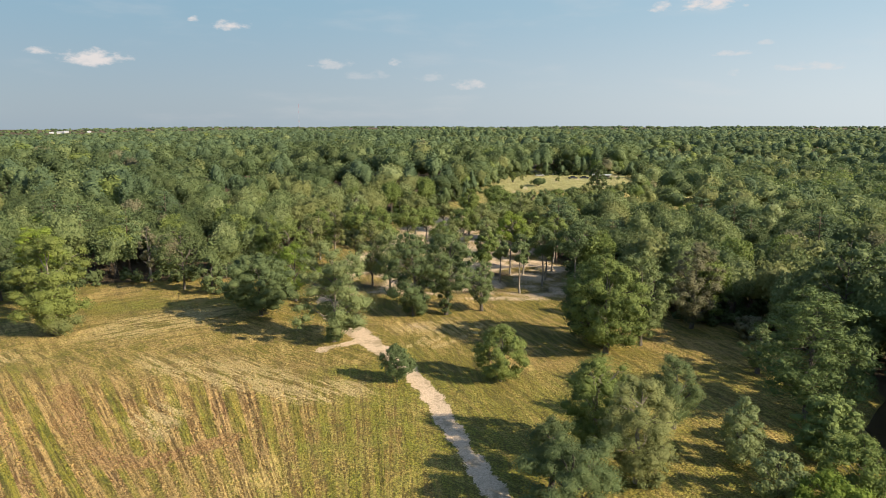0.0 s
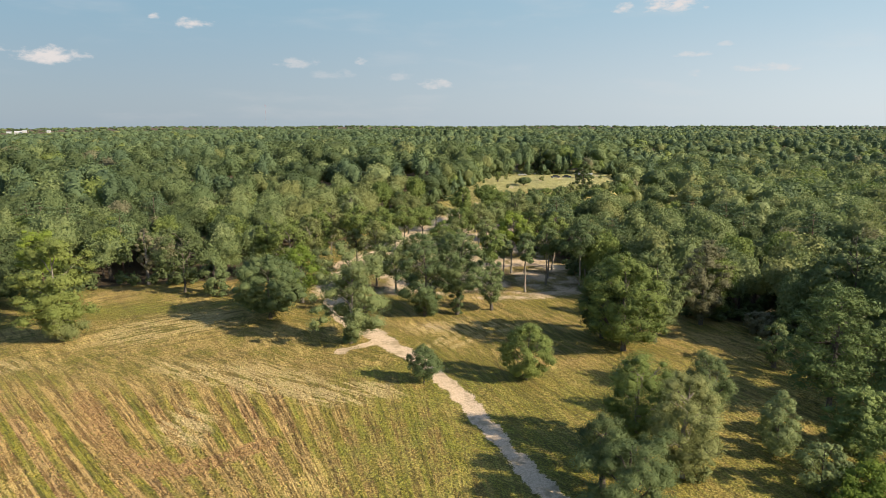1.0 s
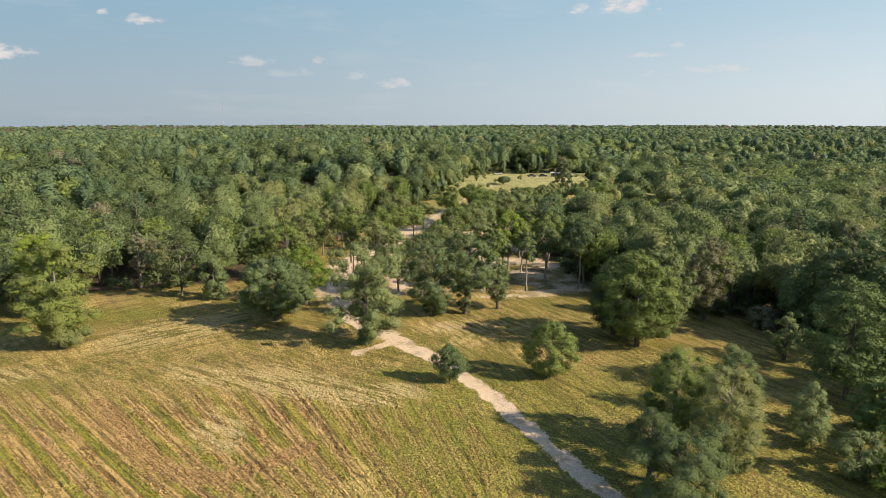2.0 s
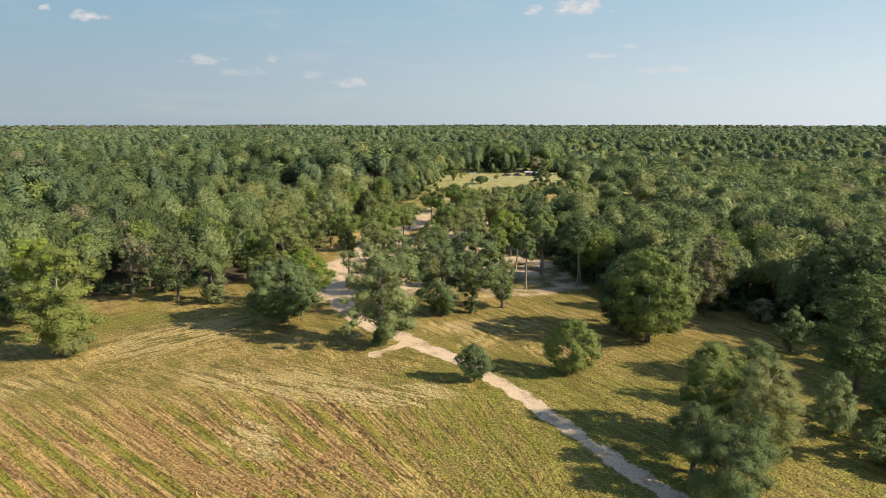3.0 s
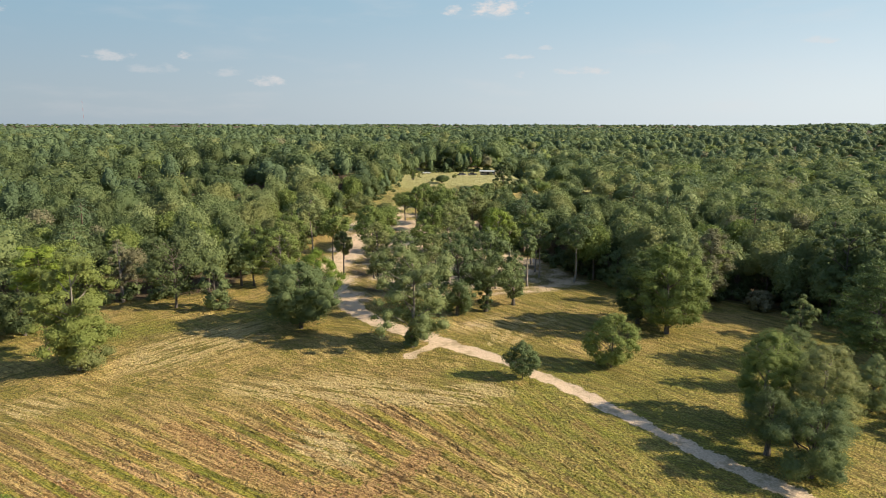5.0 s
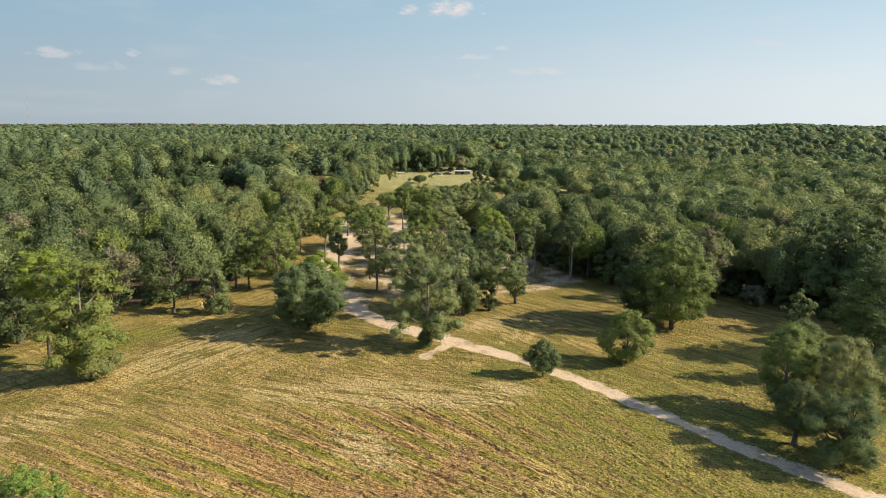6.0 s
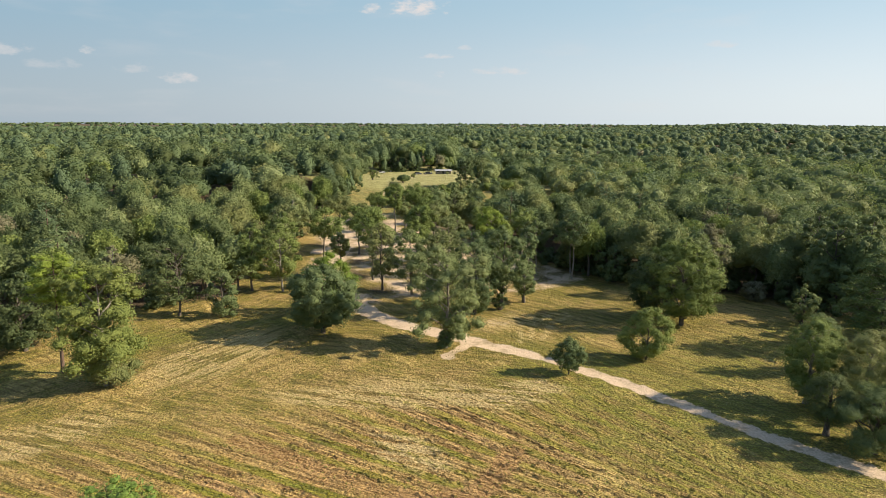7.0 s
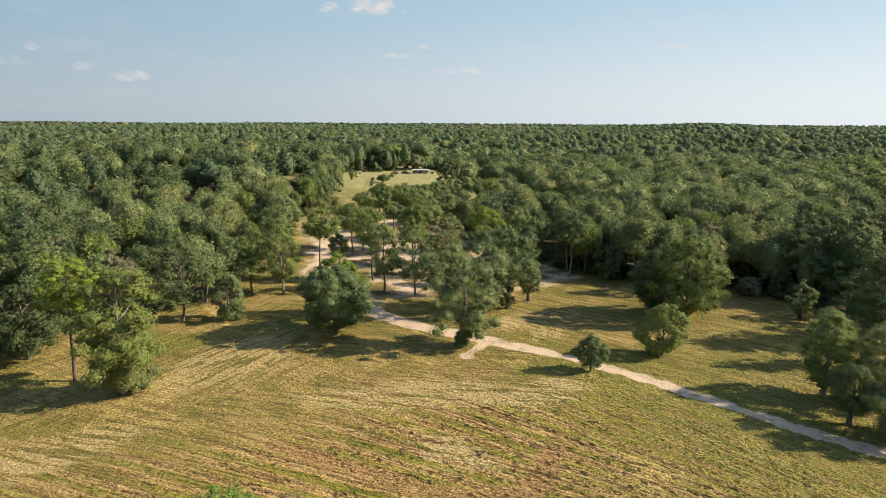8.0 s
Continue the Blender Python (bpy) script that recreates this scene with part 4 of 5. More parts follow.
    for k, (x, y, h, r, m) in enumerate(((57.5, 366.0, 10.5, 4.4, LEAF_DARK), (63.0, 374.0, 11.5, 4.6, LEAF_MID), (68.0, 379.0, 11.0, 4.6, LEAF_DARK), (73.0, 371.0, 11.5, 4.6, LEAF_MID), (65.5, 364.0, 9.5, 4.0, LEAF_DARK))):
        stand(b("edge_tree", "dark bushy tree behind the far end of the back field", 190 + k, h, r, m, base=0.0, foot=0.4, number=16, count=1500, size=0.6, core=0.64, widest=0.45, power=2.6, group="trees behind the back field"), x, y)
    # the back field
    stand(b("field_tree", "round green tree alone in the back field", 90, 12.9 - float(terrain(42.3, 288.8)), 3.4, LEAF_MID, base=0.2, number=18, count=1600, size=0.6), 42.3, 288.8)
    stand(b("field_tree", "small slim tree in the back field", 91, 5.0, 1.5, LEAF_FRESH, base=0.15, number=10, count=700, size=0.5), 32.5, 303.0)
    stand(b("field_tree", "dark cone-shaped tree at the edge of the back field", 92, 12.5, 4.4, LEAF_DARK, base=0.05, number=20, count=2400, size=0.55, widest=0.25), 63.5, 268.0)
    for k, (x, y, h) in enumerate(((37.0, 268.0, 2.2), (40.0, 296.0, 1.8), (34.0, 282.0, 1.6), (46.0, 300.0, 2.4), (38.0, 312.0, 3.4), (28.5, 262.0, 2.0), (54.0, 306.0, 2.6), (26.0, 250.0, 3.0), (79.0, 322.5, 1.7), (82.5, 321.0, 1.4), (86.0, 320.5, 1.8))):
        stand(b("shrub", "small green shrub on the grass of the back field", 110 + k, h, h * 0.62, LEAF_OLIVE, foot=0.3, base=0.0, number=6, fine=1.5, count=260, size=0.45, limbs=3, trunk=0.06, category="shrub", group="shrubs of the back field"), x, y)


single_trees()

# ================= the wood =================
KINDS = [("b", LEAF_MID, 0.34), ("b", LEAF_DARK, 0.30), ("b", LEAF_GREY, 0.06), ("b", LEAF_OLIVE, 0.09), ("b", LEAF_FRESH, 0.05), ("b", LEAF_RUST, 0.012), ("p", NEEDLE, 0.18)]
CAMERA_MID = (-32.0, 8.0)


def scatter(near, far, gap, seed):
    """Jittered places of trees between two distances from the camera path's middle, outside the open land and within
    the camera's sight.
    """
    rng = np.random.default_rng(seed)
    steps = np.arange(-far, far, gap)
    x, y = np.meshgrid(steps, steps, indexing="ij")
    x = (x + rng.uniform(-0.58, 0.58, x.shape) * gap).ravel() + CAMERA_MID[0]
    y = (y + rng.uniform(-0.58, 0.58, y.shape) * gap).ravel() + CAMERA_MID[1]
    d = np.hypot(x - CAMERA_MID[0], y - CAMERA_MID[1])
    bearing = np.degrees(np.arctan2(x - CAMERA_MID[0], y - CAMERA_MID[1]))
    keep = (d >= near) & (d < far) & (bearing > -37 - 900 / np.maximum(d, 20)) & (bearing < 63 + 900 / np.maximum(d, 20)) & ~inside(x, y, OPEN)
    keep &= (line_gap(x, y, OPEN, True) > 1.5)
    # the creek bed stays clear
    keep &= line_gap(x, y, CREEK) > 4.5
    # unseen trees left out here so that sun reaches the bank shrubs
    keep &= ~((y < 62) & (x > 40) & (x < 100))
    keep &= np.hypot(x + 1150, y - 1990) > 110
    return x[keep], y[keep], rng


def low_stand(x, y):
    """Lowers the wood right of the way, so the camera sees the back field."""
    low = smooth(x, 16, 28) * smooth(x, 110, 80) * smooth(y, 190, 215) * smooth(y, 325, 300)
    return 1 - low * (0.42 + 0.22 * smooth(line_gap(x, y, [(28, 236), (54, 252), (72, 270)]), 22, 6))


def wood_tree(label, seed, h, r, leaf):
    """A tree of the closed wood: a stem with a few limbs, and a crown of domes down to the undergrowth."""
    rng = np.random.default_rng(seed)
    top = thing("wood_tree", label, "tree", "trees of the wood")
    path = stem_path(rng, h * 0.8, 0.12)
    part("trunk", mesh_of("trunk", *tube(path, 0.24 * np.array([1.4, 1.0, 0.86, 0.7, 0.52, 0.34, 0.1]), 7), [BARK], None, True), top)
    cover = shell(rng, 6, r, 0.1 * h, h, rng.uniform(0.05, 0.4), 26, 0.5, 0.55)
    for k in range(6):
        tip = cover[0][rng.integers(len(cover[0]))] * np.array([0.9, 0.9, 0.97])
        start = path[2 + k % 4]
        line = [start, (start + tip) / 2 + np.array([0, 0, -0.3]), tip]
        part("limb", mesh_of("limb", *tube(line, [0.1, 0.07, 0.03], 4), [BARK], None, True), top)
    blobs = joined([shell_sprays(rng, cover, 1800, 0.55, 0.65, 0.75, 0.7), inner(cover)])
    part("crown", crown_mesh("crown", blobs, 1800, leaf), top)
    return top


def near_wood():
    """The trees at the edge of the wood and just behind it, one thing each."""
    x, y, rng = scatter(0, 235, 8.0, 5)
    gap = line_gap(x, y, OPEN, True)
    order = np.argsort(gap + 0.10 * np.hypot(x - CAMERA_MID[0], y - CAMERA_MID[1]))
    nearest = order[:NEAR_TREES]
    models = []
    specs = [("b", LEAF_MID, 15.0, 6.0), ("b", LEAF_DARK, 14.5, 6.2), ("b", LEAF_GREY, 15.0, 5.6), ("b", LEAF_OLIVE, 13.6, 5.6), ("b", LEAF_MID, 12.5, 5.6),
             ("b", LEAF_DARK, 12.6, 5.2), ("b", LEAF_FRESH, 13.0, 5.0), ("p", NEEDLE, 17.0, 4.4), ("b", LEAF_RUST, 13.5, 4.4), ("b", LEAF_GREY, 13.0, 4.8), ("p", NEEDLE, 15.0, 4.0)]
    share = np.array([5, 2, 3.4, 3.8, 5, 1.8, 2.0, 1.8, 0.7, 2.6, 1.1])
    pick = rng.choice(len(specs), len(nearest), p=share / share.sum())
    # lighter sorts along the way to the back field; their colour also brightens shaded crowns
    light = (np.hypot(x[nearest] + 24, y[nearest] - 203) < 50) & (rng.random(len(nearest)) < 0.8)
    pick = np.where(light, rng.choice([2, 3, 6, 9], len(nearest)), pick)
    # paler leaves swapped in on the right lift crowns the sun leaves dark
    dry = (x[nearest] > 32) & np.isin(pick, (1, 5, 7, 10)) & (rng.random(len(nearest)) < 0.3)
    pick = np.where(dry, rng.choice([0, 2, 3, 9], len(nearest)), pick)
    # darker leaf kinds dim the front-lit west side of the wood
    dimmed = (x[nearest] < -44) & np.isin(pick, (0, 2, 3, 9)) & (rng.random(len(nearest)) < 0.55)
    pick = np.where(dimmed, rng.choice([1, 5, 4], len(nearest)), pick)
    words = {LEAF_MID: "green leafy", LEAF_DARK: "dark green", LEAF_GREY: "grey-green", LEAF_OLIVE: "olive-green", LEAF_FRESH: "fresh green", LEAF_RUST: "browning", NEEDLE: "dark pine"}
    made = {}
    for i, k in zip(nearest, pick):
        turn, scale = rng.uniform(0, 360), rng.uniform(0.8, 1.12) * low_stand(x[i], y[i])
        if k not in made:
            sort, leaf, h, r = specs[k]
            label = words[leaf] + " tree in the dense wood round the pasture"
            if sort == "b":
                made[k] = wood_tree(label, 200 + k, h, r, leaf)
            else:
                made[k] = pine("wood_tree", label, 200 + k, h, r, leaf, base=0.35, count=1300, size=0.7, tiers=7, arms=4, group="trees of the wood")
            stand(made[k], x[i], y[i], turn, scale)
        else:
            copy_thing(made[k], pose(x[i], y[i], float(terrain(x[i], y[i])) - 0.05, 0, 0, turn)).scale = (scale,) * 3
    return x[order[NEAR_TREES:]], y[order[NEAR_TREES:]], rng


def tree_shape(rng, sort, count, size, stem, n, base):
    """A simple crown and stem of unit height for the woods behind."""
    if sort == "b":
        cover = shell(rng, n, rng.uniform(0.37, 0.50), base, 1.0, rng.uniform(0.0, 0.4), 6 + 2 * n, 0.55 if n > 4 else 0.7, 0.55)
    else:
        cover = shell(rng, n, rng.uniform(0.27, 0.34), base, 1.0, 0.45, 8 + 2 * n, 0.5 if n > 4 else 0.75, 0.48)
    leafy = shell_sprays(rng, cover, count, size, 0.75 if sort == "b" else 0.5, 0.75, 0.06, -0.45 if n > 4 else -0.15)
    body, stems = inner(cover), 0
    if stem:
        body, stems = joined([body, tube([(0, 0, -0.03), (0, 0, 0.7)], [0.016, 0.008], 4)]), 4
    v, q = joined([leafy, body])
    return v, q, count, len(q) - stems


def woods(name, label, x, y, rng, count, size, stem, tall=(12.0, 17.5), n=7, pines=1.0, base=0.36, wide=1.0):
    """A stretch of woodland in one mesh."""
    shapes = [[tree_shape(rng, sort, count, size, stem, n, base) for _ in range(7)] for sort, _, _ in KINDS]
    share = np.array([k[2] * (pines if k[0] == "p" else 1.0) for k in KINDS])
    # kinds grow in stands
    cell = wobble(x, y, 45) + 0.15 * rng.normal(size=len(x))
    rank = np.argsort(np.argsort(cell)) / max(len(x), 1)
    kind = np.searchsorted(np.cumsum(share / share.sum()), np.where(rng.random(len(x)) < 0.55, rng.random(len(x)), (rank * 3.0) % 1.0))
    kind = np.clip(kind, 0, len(KINDS) - 1)
    # crowns brightened through leaf colour: paler kinds on the slope right of the clearing
    dry = (x > 32) & (y < 330) & ((kind == 1) | (kind == 6)) & (rng.random(len(x)) < 0.75)
    kind = np.where(dry, rng.choice([0, 2, 3, 4], len(x), p=[0.35, 0.25, 0.3, 0.1]), kind)
    # shade put into leaf colour: darker kinds swapped in on the front-lit west side
    dimmed = (x < -30) & np.isin(kind, (0, 2, 3)) & (rng.random(len(x)) < 0.55)
    kind = np.where(dimmed, 1, kind)
    verts, quads, index, tones, total = [], [], [], [], 0
    ground_z = terrain(x, y)
    for i in range(len(x)):
        v, q, sprayed, leafy = shapes[kind[i]][rng.integers(7)]
        h = tall[0] + (tall[1] - tall[0]) * rng.random() ** 0.8
        h *= (0.8 if rng.random() < 0.15 else 1.0) * (1.12 if KINDS[kind[i]][0] == "p" else 1.0) * (0.85 + 0.3 * float(wobble(x[i], y[i], 60)))
        h *= float(low_stand(x[i], y[i]))
        a = rng.uniform(0, 2 * np.pi)
        c, s = math.cos(a), math.sin(a)
        w = h * rng.uniform(0.75, 1.3) * wide
        out = np.empty_like(v)
        out[:, 0] = (v[:, 0] * c - v[:, 1] * s) * w + x[i]
        out[:, 1] = (v[:, 0] * s + v[:, 1] * c) * w + y[i]
        out[:, 2] = v[:, 2] * h + ground_z[i]
        verts.append(out)
        quads.append(q + total)
        mark = np.full(len(q), kind[i])
        mark[sprayed:] += len(KINDS)
        mark[leafy:] = 2 * len(KINDS)
        index.append(mark)
        tones.append(np.full(len(v), rng.random()))
        total += len(v)
    me = mesh_of(name, np.concatenate(verts), np.concatenate(quads), [k[1] for k in KINDS] + [CORE[k[1]] for k in KINDS] + [BARK], np.concatenate(index), smooth_mask=np.concatenate(index) >= len(KINDS))
    me.attributes.new("tone", "FLOAT", "POINT").data.foreach_set("value", np.concatenate(tones).astype(np.float32))
    tagged(new(name, me), label, "woodland", kind="stuff")


NEAR_TREES = 290
rest = near_wood()
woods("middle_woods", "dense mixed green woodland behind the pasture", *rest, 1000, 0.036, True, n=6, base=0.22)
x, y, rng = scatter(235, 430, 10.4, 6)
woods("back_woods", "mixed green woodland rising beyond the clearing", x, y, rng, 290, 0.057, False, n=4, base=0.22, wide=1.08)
# more pines with distance; their bluer needle colour also stands in for haze
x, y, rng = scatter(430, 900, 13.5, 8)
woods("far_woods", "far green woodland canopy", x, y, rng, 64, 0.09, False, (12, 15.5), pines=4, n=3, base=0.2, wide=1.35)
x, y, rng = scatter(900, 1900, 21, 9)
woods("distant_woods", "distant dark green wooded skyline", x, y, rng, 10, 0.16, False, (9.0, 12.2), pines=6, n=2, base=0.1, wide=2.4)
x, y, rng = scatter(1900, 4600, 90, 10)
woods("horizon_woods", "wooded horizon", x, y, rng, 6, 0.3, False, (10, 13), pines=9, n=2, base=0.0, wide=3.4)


def field_edge():
    """Bushy trees that close the wood round the back field."""
    rng = np.random.default_rng(46)
    x, y = rng.uniform(-20, 140, 30000), rng.uniform(215, 375, 30000)
    gap = line_gap(x, y, OPEN, True)
    keep = ~inside(x, y, OPEN) & (gap > 1.5) & (gap < 9)
    x, y = x[keep][:170], y[keep][:170]
    woods("field_edge_woods", "bushy green trees closing the edge of the back field", x, y, rng, 200, 0.06, False, (5.0, 12), n=6, base=0.03)


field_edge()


def undergrowth():
    """Low bushes under and before the first trees."""
    rng = np.random.default_rng(44)
    x, y = rng.uniform(-130, 110, 9000), rng.uniform(30, 360, 9000)
    gap = line_gap(x, y, OPEN, True)
    out = ~inside(x, y, OPEN)
    chance = np.where(x > 30, 0.8, 0.35)
    keep = out & (gap < 12) & (gap > 0.5) & (rng.random(9000) < chance) & (line_gap(x, y, CREEK) > 3) & (y > 58) & (np.hypot(x + 30, y - 10) < 400)
    x, y = x[keep][:460], y[keep][:460]
    bank = np.linspace(0.25, 4.6, 46)
    line = np.array(CREEK, float)
    bx, by = np.interp(bank, np.arange(6), line[:, 0]), np.interp(bank, np.arange(6), line[:, 1])
    x, y = np.concatenate([x, bx + rng.uniform(4.5, 9, 46)]), np.concatenate([y, by + rng.uniform(-2, 2, 46)])
    shapes = []
    for _ in range(6):
        c, rad = crown_clumps(rng, 1.0, 0.75, 0.0, 7, 0.3, 2.2, 0.3, 0.5, 0.4)
        shapes.append(joined([clump_sprays(rng, c, rad, 70, 0.2), lobes(rng, c, rad * 0.7, 2)]))
    pieces = []
    for px, py, pz in zip(x, y, terrain(x, y)):
        v, q = shapes[rng.integers(6)]
        a, k = rng.uniform(0, 6.28), rng.uniform(1.6, 3.6)
        c, s = math.cos(a) * k, math.sin(a) * k
        pieces.append((np.column_stack([v[:, 0] * c - v[:, 1] * s + px, v[:, 0] * s + v[:, 1] * c + py, v[:, 2] * k + pz - 0.05]), q))
    v, q = joined(pieces)
    tagged(new("undergrowth", mesh_of("undergrowth", v, q, [LEAF_DARK])), "low dark green bushes along the edge of the wood", "undergrowth", kind="stuff")


undergrowth()


# ================= creek, grass, far buildings =================
def water_material():
    m, n = material("muddy_creek_water")
    at = n.add("ShaderNodeNewGeometry").outputs["Position"]
    murk = n.noise(at, 0.3, 3)
    tone = n.mix(murk, (0.050, 0.036, 0.020, 1), (0.090, 0.062, 0.034, 1))
    bump = n.add("ShaderNodeBump", Strength=0.1, Distance=0.03, Height=n.noise(at, 2.5, 3))
    finish(n, n.add("ShaderNodeBsdfPrincipled", Base_Color=tone, Roughness=0.12, Normal=bump.outputs[0]).outputs[0])
    return m


def build_creek():
    pts = np.array(CREEK, float)
    t = np.linspace(0, len(pts) - 1, 60)
    line = np.column_stack([np.interp(t, np.arange(len(pts)), pts[:, k]) for k in (0, 1)])
    side = unit(np.gradient(line, axis=0))[:, ::-1] * np.array([1, -1])
    left, right = line + side * 4.0, line - side * 4.0
    verts = np.concatenate([np.column_stack([left, np.full(60, -1.25)]), np.column_stack([right, np.full(60, -1.25)])])
    i = np.arange(59)
    me = mesh_of("water", verts, np.stack([i, i + 1, i + 61, i + 60], 1), [water_material()], None, True)
    tagged(new("water", me), "brown muddy water of a shaded creek", "water", kind="structure")


build_creek()


def tuft_material(name, low, high):
    m, n = material(name)
    geo = n.add("ShaderNodeNewGeometry")
    tone = n.mix(geo.outputs["Random Per Island"], (*low, 1), (*high, 1))
    finish(n, n.add("ShaderNodeBsdfPrincipled", Base_Color=tone, Roughness=0.9).outputs[0])
    return m


def pasture_places(seed, count, lean):
    """Places all over the open pasture, more or fewer of them in the cut rows."""
    rng = np.random.default_rng(seed)
    x, y = rng.uniform(-106, 52, count * 4), 38 + 104 * rng.random(count * 4) ** 1.3
    rows = np.sin(lanes(x, y) * 1.8 + 2.0 * wobble(x, y, 12)) * smooth(y, 97, 88)
    chance = 0.55 + lean * rows + 0.3 * (wobble(x, y, 5) - 0.5)
    keep = inside(x, y, OPEN) & (line_gap(x, y, ROAD) > 2.1) & (rng.random(count * 4) < chance)
    return rng, x[keep][:count], y[keep][:count]


def grass_tufts():
    rng, x, y = pasture_places(72, 26000, -0.45)
    at = np.column_stack([x, y, land(x, y)[0] + 0.04])
    facing = rng.normal(size=(len(x), 3)) * np.array([0.55, 0.55, 0.2]) + np.array([0, 0, 0.7])
    v, q = sprays(rng, at, facing, 0.34, 0.4)
    me = mesh_of("grass_tufts", v, q, [tuft_material("green_grass", (0.15, 0.15, 0.022), (0.27, 0.255, 0.045))])
    tagged(new("grass_tufts", me), "short green grass tufts on the pasture", "grass", kind="stuff")


def straw_clumps():
    """Low tent-shaped heaps of cut grass, two slopes each, lying any way round."""
    rng, x, y = pasture_places(71, 56000, 0.2)
    z, found = land(x, y)
    count, size = len(x), 0.14 + 0.06 * found["mown"]
    at = np.column_stack([x, y, z - 0.05])
    steep = np.clip(0.14 + 0.0185 * (-9 - found["row"]), 0.1, 0.85)
    a = np.where(x > 2, 2.0, np.where((y > 100) & (x < -36), 0.66, np.arctan2(1.0, -steep))) + rng.normal(0, 0.35, count)
    along = np.stack([np.cos(a), np.sin(a), np.zeros(count)], 1) * (size * rng.uniform(0.9, 2.6, count))[:, None]
    side = np.stack([-np.sin(a), np.cos(a), np.zeros(count)], 1) * (size * rng.uniform(0.5, 1.0, count))[:, None]
    up = np.zeros((count, 3))
    up[:, 2] = 0.02 + 0.035 * found["mown"] + (0.025 + 0.085 * found["mown"]) * rng.random(count) ** 1.3
    corners = np.stack([at - along - side, at + along * 0.8 - side, at + along * 0.6 + up, at - along * 0.6 + up, at + along * 0.8 + side, at - along + side], 1)
    base = np.arange(count)[:, None] * 6
    quads = np.concatenate([base + np.array([0, 1, 2, 3]), base + np.array([3, 2, 4, 5])])
    me = mesh_of("straw_clumps", corners.reshape(-1, 3), quads, [GROUND])
    mark(me, {key: np.repeat(values, 6) for key, values in found.items()})
    tagged(new("straw_clumps", me), "loose clumps of cut grass and straw on the mown pasture", "grass", kind="stuff")


grass_tufts()
straw_clumps()


def box(bm, x0, y0, z0, x1, y1, z1, bevel=0.0):
    made = bmesh.ops.create_cube(bm, size=1.0, matrix=Matrix.LocRotScale(((x0 + x1) / 2, (y0 + y1) / 2, (z0 + z1) / 2), None, (x1 - x0, y1 - y0, z1 - z0)))
    if bevel:
        edges = list({e for v in made["verts"] for e in v.link_edges})
        bmesh.ops.bevel(bm, geom=edges, offset=bevel, segments=2, affect="EDGES")


def solid(name, parent, mat, shape, label=""):
    bm = bmesh.new()
    shape(bm)
    me = bpy.data.meshes.new(name)
    bm.to_mesh(me)
    bm.free()
    me.materials.append(mat)
    return part(name, me, parent, label)


# wall colour darkened as if in shade, so that only the roof reads pale
BOARDS = plain("dark_grey_boards", (0.16, 0.14, 0.12), 0.85)
ROOF = plain("pale_roof_metal", (0.50, 0.50, 0.50), 0.45)
GLASS = plain("dark_window_glass", (0.03, 0.035, 0.04), 0.1)
RUBBER = plain("tyre_rubber", (0.03, 0.03, 0.03), 0.85)
GREY_PAINT = plain("weathered_mast_paint", (0.42, 0.42, 0.42), 0.6)
RED = plain("red_mast_paint", (0.45, 0.06, 0.04), 0.5)


def gable(bm, x0, y0, x1, y1, eave, ridge, over=0.5, thick=0.18):
    """Two roof slopes with a ridge along x."""
    mid = (y0 + y1) / 2
    for y, sign in ((y0 - over, 1), (y1 + over, -1)):
        low = [bm.verts.new((x, y, eave)) for x in (x0 - over, x1 + over)]
        high = [bm.verts.new((x, mid, ridge)) for x in (x1 + over, x0 - over)]
        low2 = [bm.verts.new(v.co + Vector((0, 0, thick))) for v in low]
        high2 = [bm.verts.new(v.co + Vector((0, 0, thick))) for v in high]
        a, b = low + high, low2 + high2
        bm.faces.new(a)
        bm.faces.new(b[::-1])
        for k in range(4):
            bm.faces.new((a[k], b[k], b[(k + 1) % 4], a[(k + 1) % 4]))


def shed(name, label, long, deep, eave, ridge, x, y, turn):
    top = thing(name, label, "building")
    solid("wall", top, BOARDS, lambda bm: box(bm, -long / 2, -deep / 2, -1, long / 2, deep / 2, eave))
    solid("roof", top, ROOF, lambda bm: gable(bm, -long / 2, -deep / 2, long / 2, deep / 2, eave, ridge), "pale metal roof")
    solid("door", top, GLASS, lambda bm: box(bm, -0.6, -deep / 2 - 0.06, 0, 0.6, -deep / 2 + 0.05, 1.85), "dark doorway")
    for k in (-0.34, 0.3):
        window = solid("window", top, GLASS, lambda bm: box(bm, long * k - 0.6, -deep / 2 - 0.05, 0.9, long * k + 0.6, -deep / 2 + 0.05, 1.7))
        solid("sill", window, ROOF, lambda bm: box(bm, long * k - 0.7, -deep / 2 - 0.14, 0.82, long * k + 0.7, -deep / 2 + 0.03, 0.9), "pale metal sill")
    top.matrix_basis = pose(x, y, float(terrain(x, y)), 0, 0, turn)
    return top


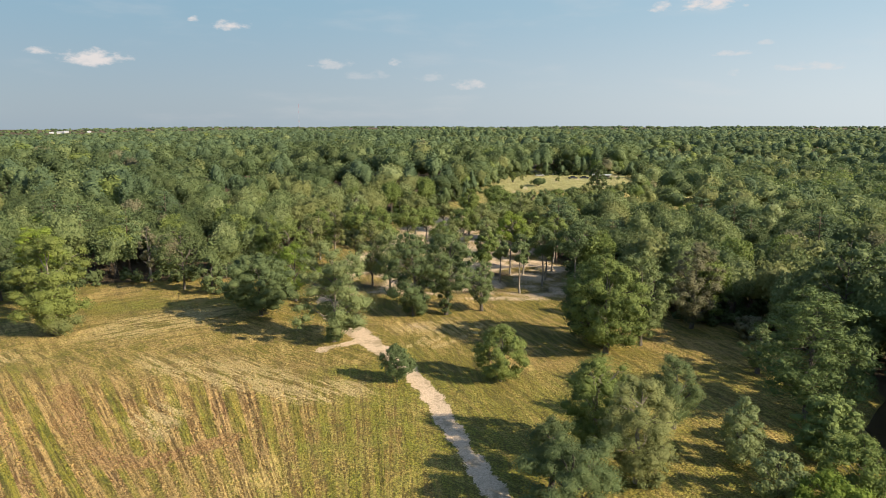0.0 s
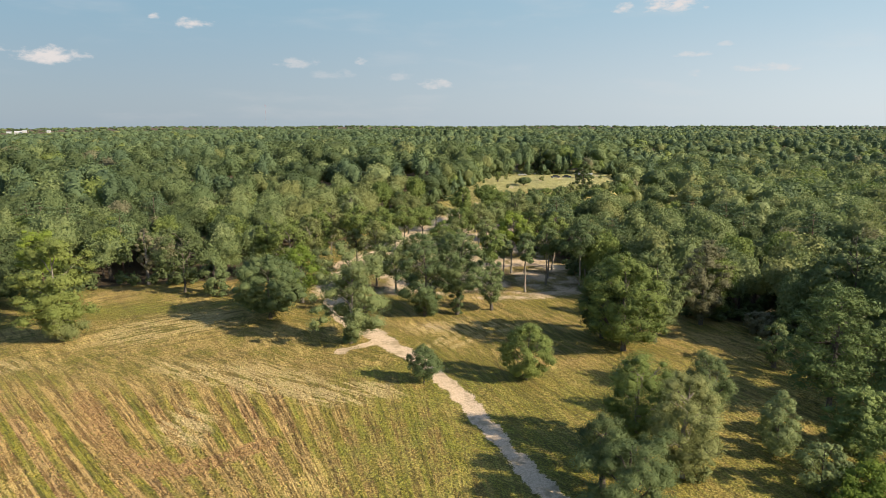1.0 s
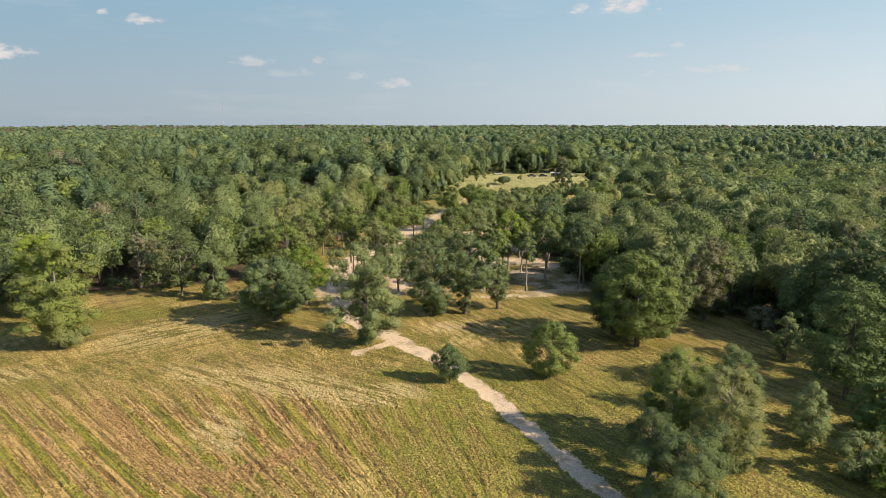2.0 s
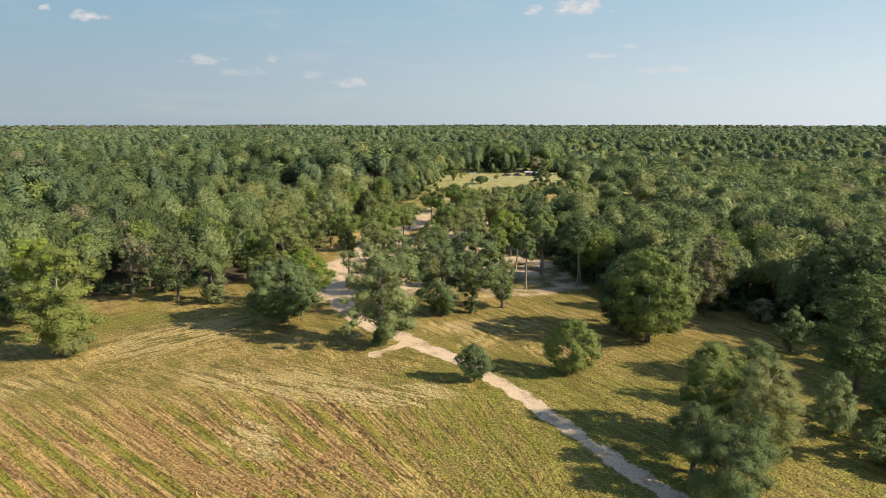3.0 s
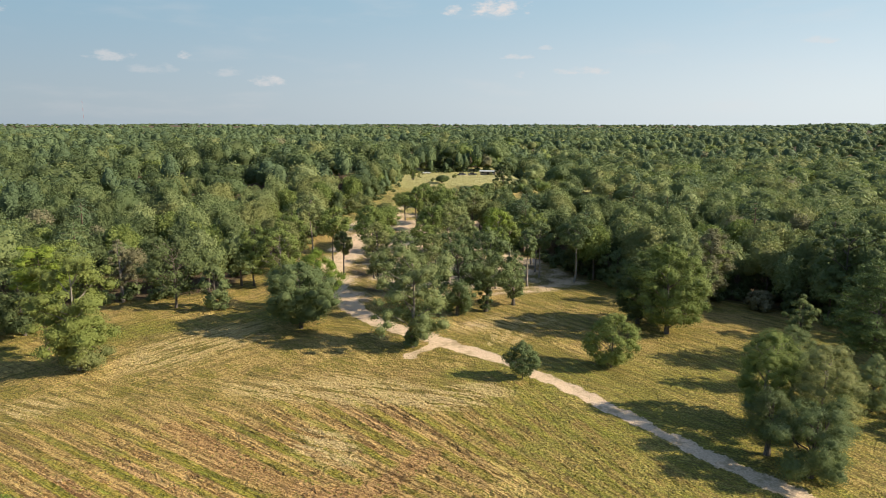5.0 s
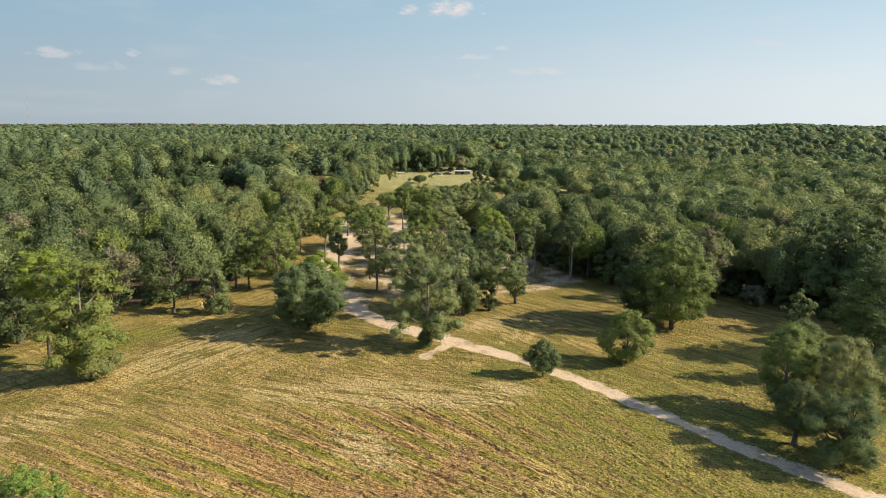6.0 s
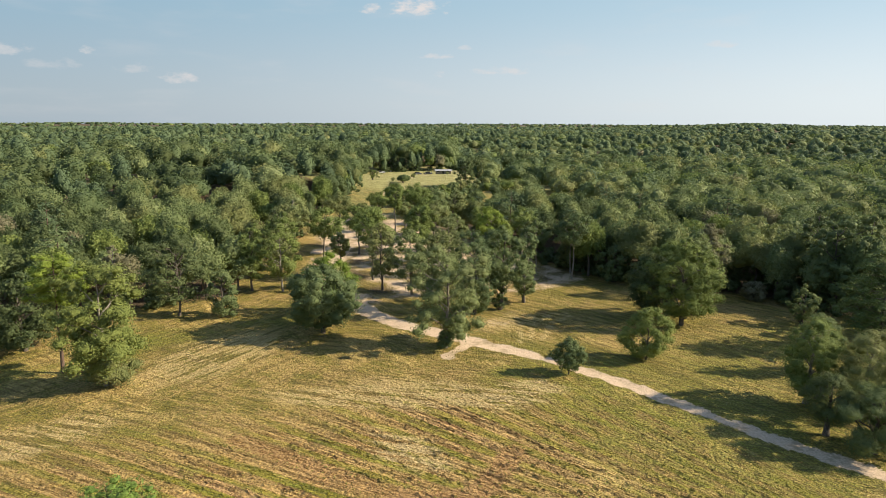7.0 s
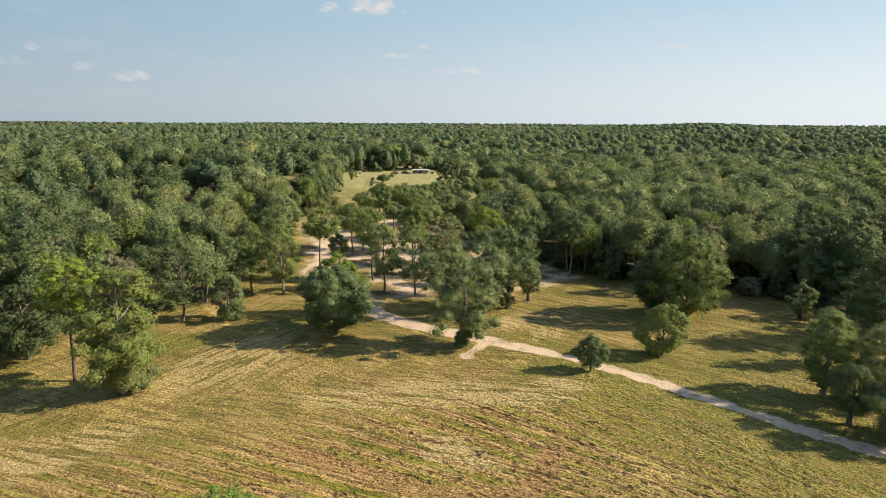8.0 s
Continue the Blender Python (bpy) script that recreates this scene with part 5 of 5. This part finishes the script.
def car(label, paint, x, y, turn):
    top = thing("parked_car", label, "car", "cars in the back field")
    body = solid("body", top, paint, lambda bm: box(bm, -2.3, -0.9, 0.35, 2.3, 0.9, 0.95, 0.12))
    solid("cabin", top, GLASS, lambda bm: box(bm, -1.3, -0.78, 0.94, 1.0, 0.78, 1.5, 0.15), "dark cabin windows")
    for wx in (-1.45, 1.45):
        for wy in (-0.85, 0.85):
            wheel = solid("wheel", top, RUBBER, lambda bm: bmesh.ops.create_cone(bm, cap_ends=True, segments=16, radius1=0.35, radius2=0.35, depth=0.24, matrix=pose(wx, wy, 0.35, 90, 0, 0)))
            solid("rim", wheel, ROOF, lambda bm: bmesh.ops.create_cone(bm, cap_ends=True, segments=12, radius1=0.2, radius2=0.2, depth=0.26, matrix=pose(wx, wy, 0.35, 90, 0, 0)), "pale metal rim")
    top.matrix_basis = pose(x, y, float(terrain(x, y)), 0, 0, turn)
    return body


# height kept low to fit the camera's view
shed("farm_building", "low dark wooden building with a pale metal roof by woods", 8, 4, 1.7, 2.1, 80.5, 331, -22)
DARK_PAINT = plain("dark_car_paint", (0.03, 0.035, 0.05), 0.3)
car("dark parked car at the edge of the back field", DARK_PAINT, 66.0, 331.5, 15)
car("dark parked car beside another one", DARK_PAINT, 71.5, 330.5, -10)
car("grey parked van at the far edge of the back field", GREY_PAINT, 52.0, 350.5, 5)
car("grey parked van beside the woods", GREY_PAINT, 58.5, 358.0, 0)
for k, (dx, dy, long, tall) in enumerate(((0, 0, 22, 11), (24, -14, 12, 13), (-40, 20, 12, 10), (80, 10, 10, 11))):
    top = thing("industrial_hall", "pale industrial hall far off above the woods", "building", "far pale halls")
    solid("wall", top, GREY_PAINT, lambda bm: box(bm, -long / 2, -12, -2, long / 2, 12, tall))
    solid("roof", top, ROOF, lambda bm: gable(bm, -long / 2, -12, long / 2, 12, tall, tall + 2.5))
    for w in range(4):
        solid("window", top, GLASS, lambda bm: box(bm, -long * 0.4 + w * long * 0.25, -12.1, tall - 6, -long * 0.4 + w * long * 0.25 + 2.5, -11.9, tall - 4))
    top.matrix_basis = pose(-1150 + dx, 1990 + dy, float(terrain(-1150 + dx, 1990 + dy)), 0, 0, 30)


def mast(x, y, tall):
    top = thing("radio_mast", "tall thin red and grey lattice mast on the horizon", "mast")
    z, section = 0.0, 0
    while z < tall:
        z1 = min(z + tall / 7, tall)

        def lattice(bm):
            for a in (90, 210, 330):
                cx, cy = 0.9 * math.cos(radians(a)), 0.9 * math.sin(radians(a))
                box(bm, cx - 0.08, cy - 0.08, z, cx + 0.08, cy + 0.08, z1)
            for k in range(6):
                zz = z + (z1 - z) * (k + 0.5) / 6
                box(bm, -0.9, -0.55, zz - 0.06, 0.9, -0.45, zz + 0.06)

        solid("mast_section", top, RED if section % 2 == 0 else GREY_PAINT, lattice)
        z, section = z1, section + 1
    top.matrix_basis = pose(x, y, float(terrain(x, y)), 0, 0, 0)


mast(-742, 3420, 128)
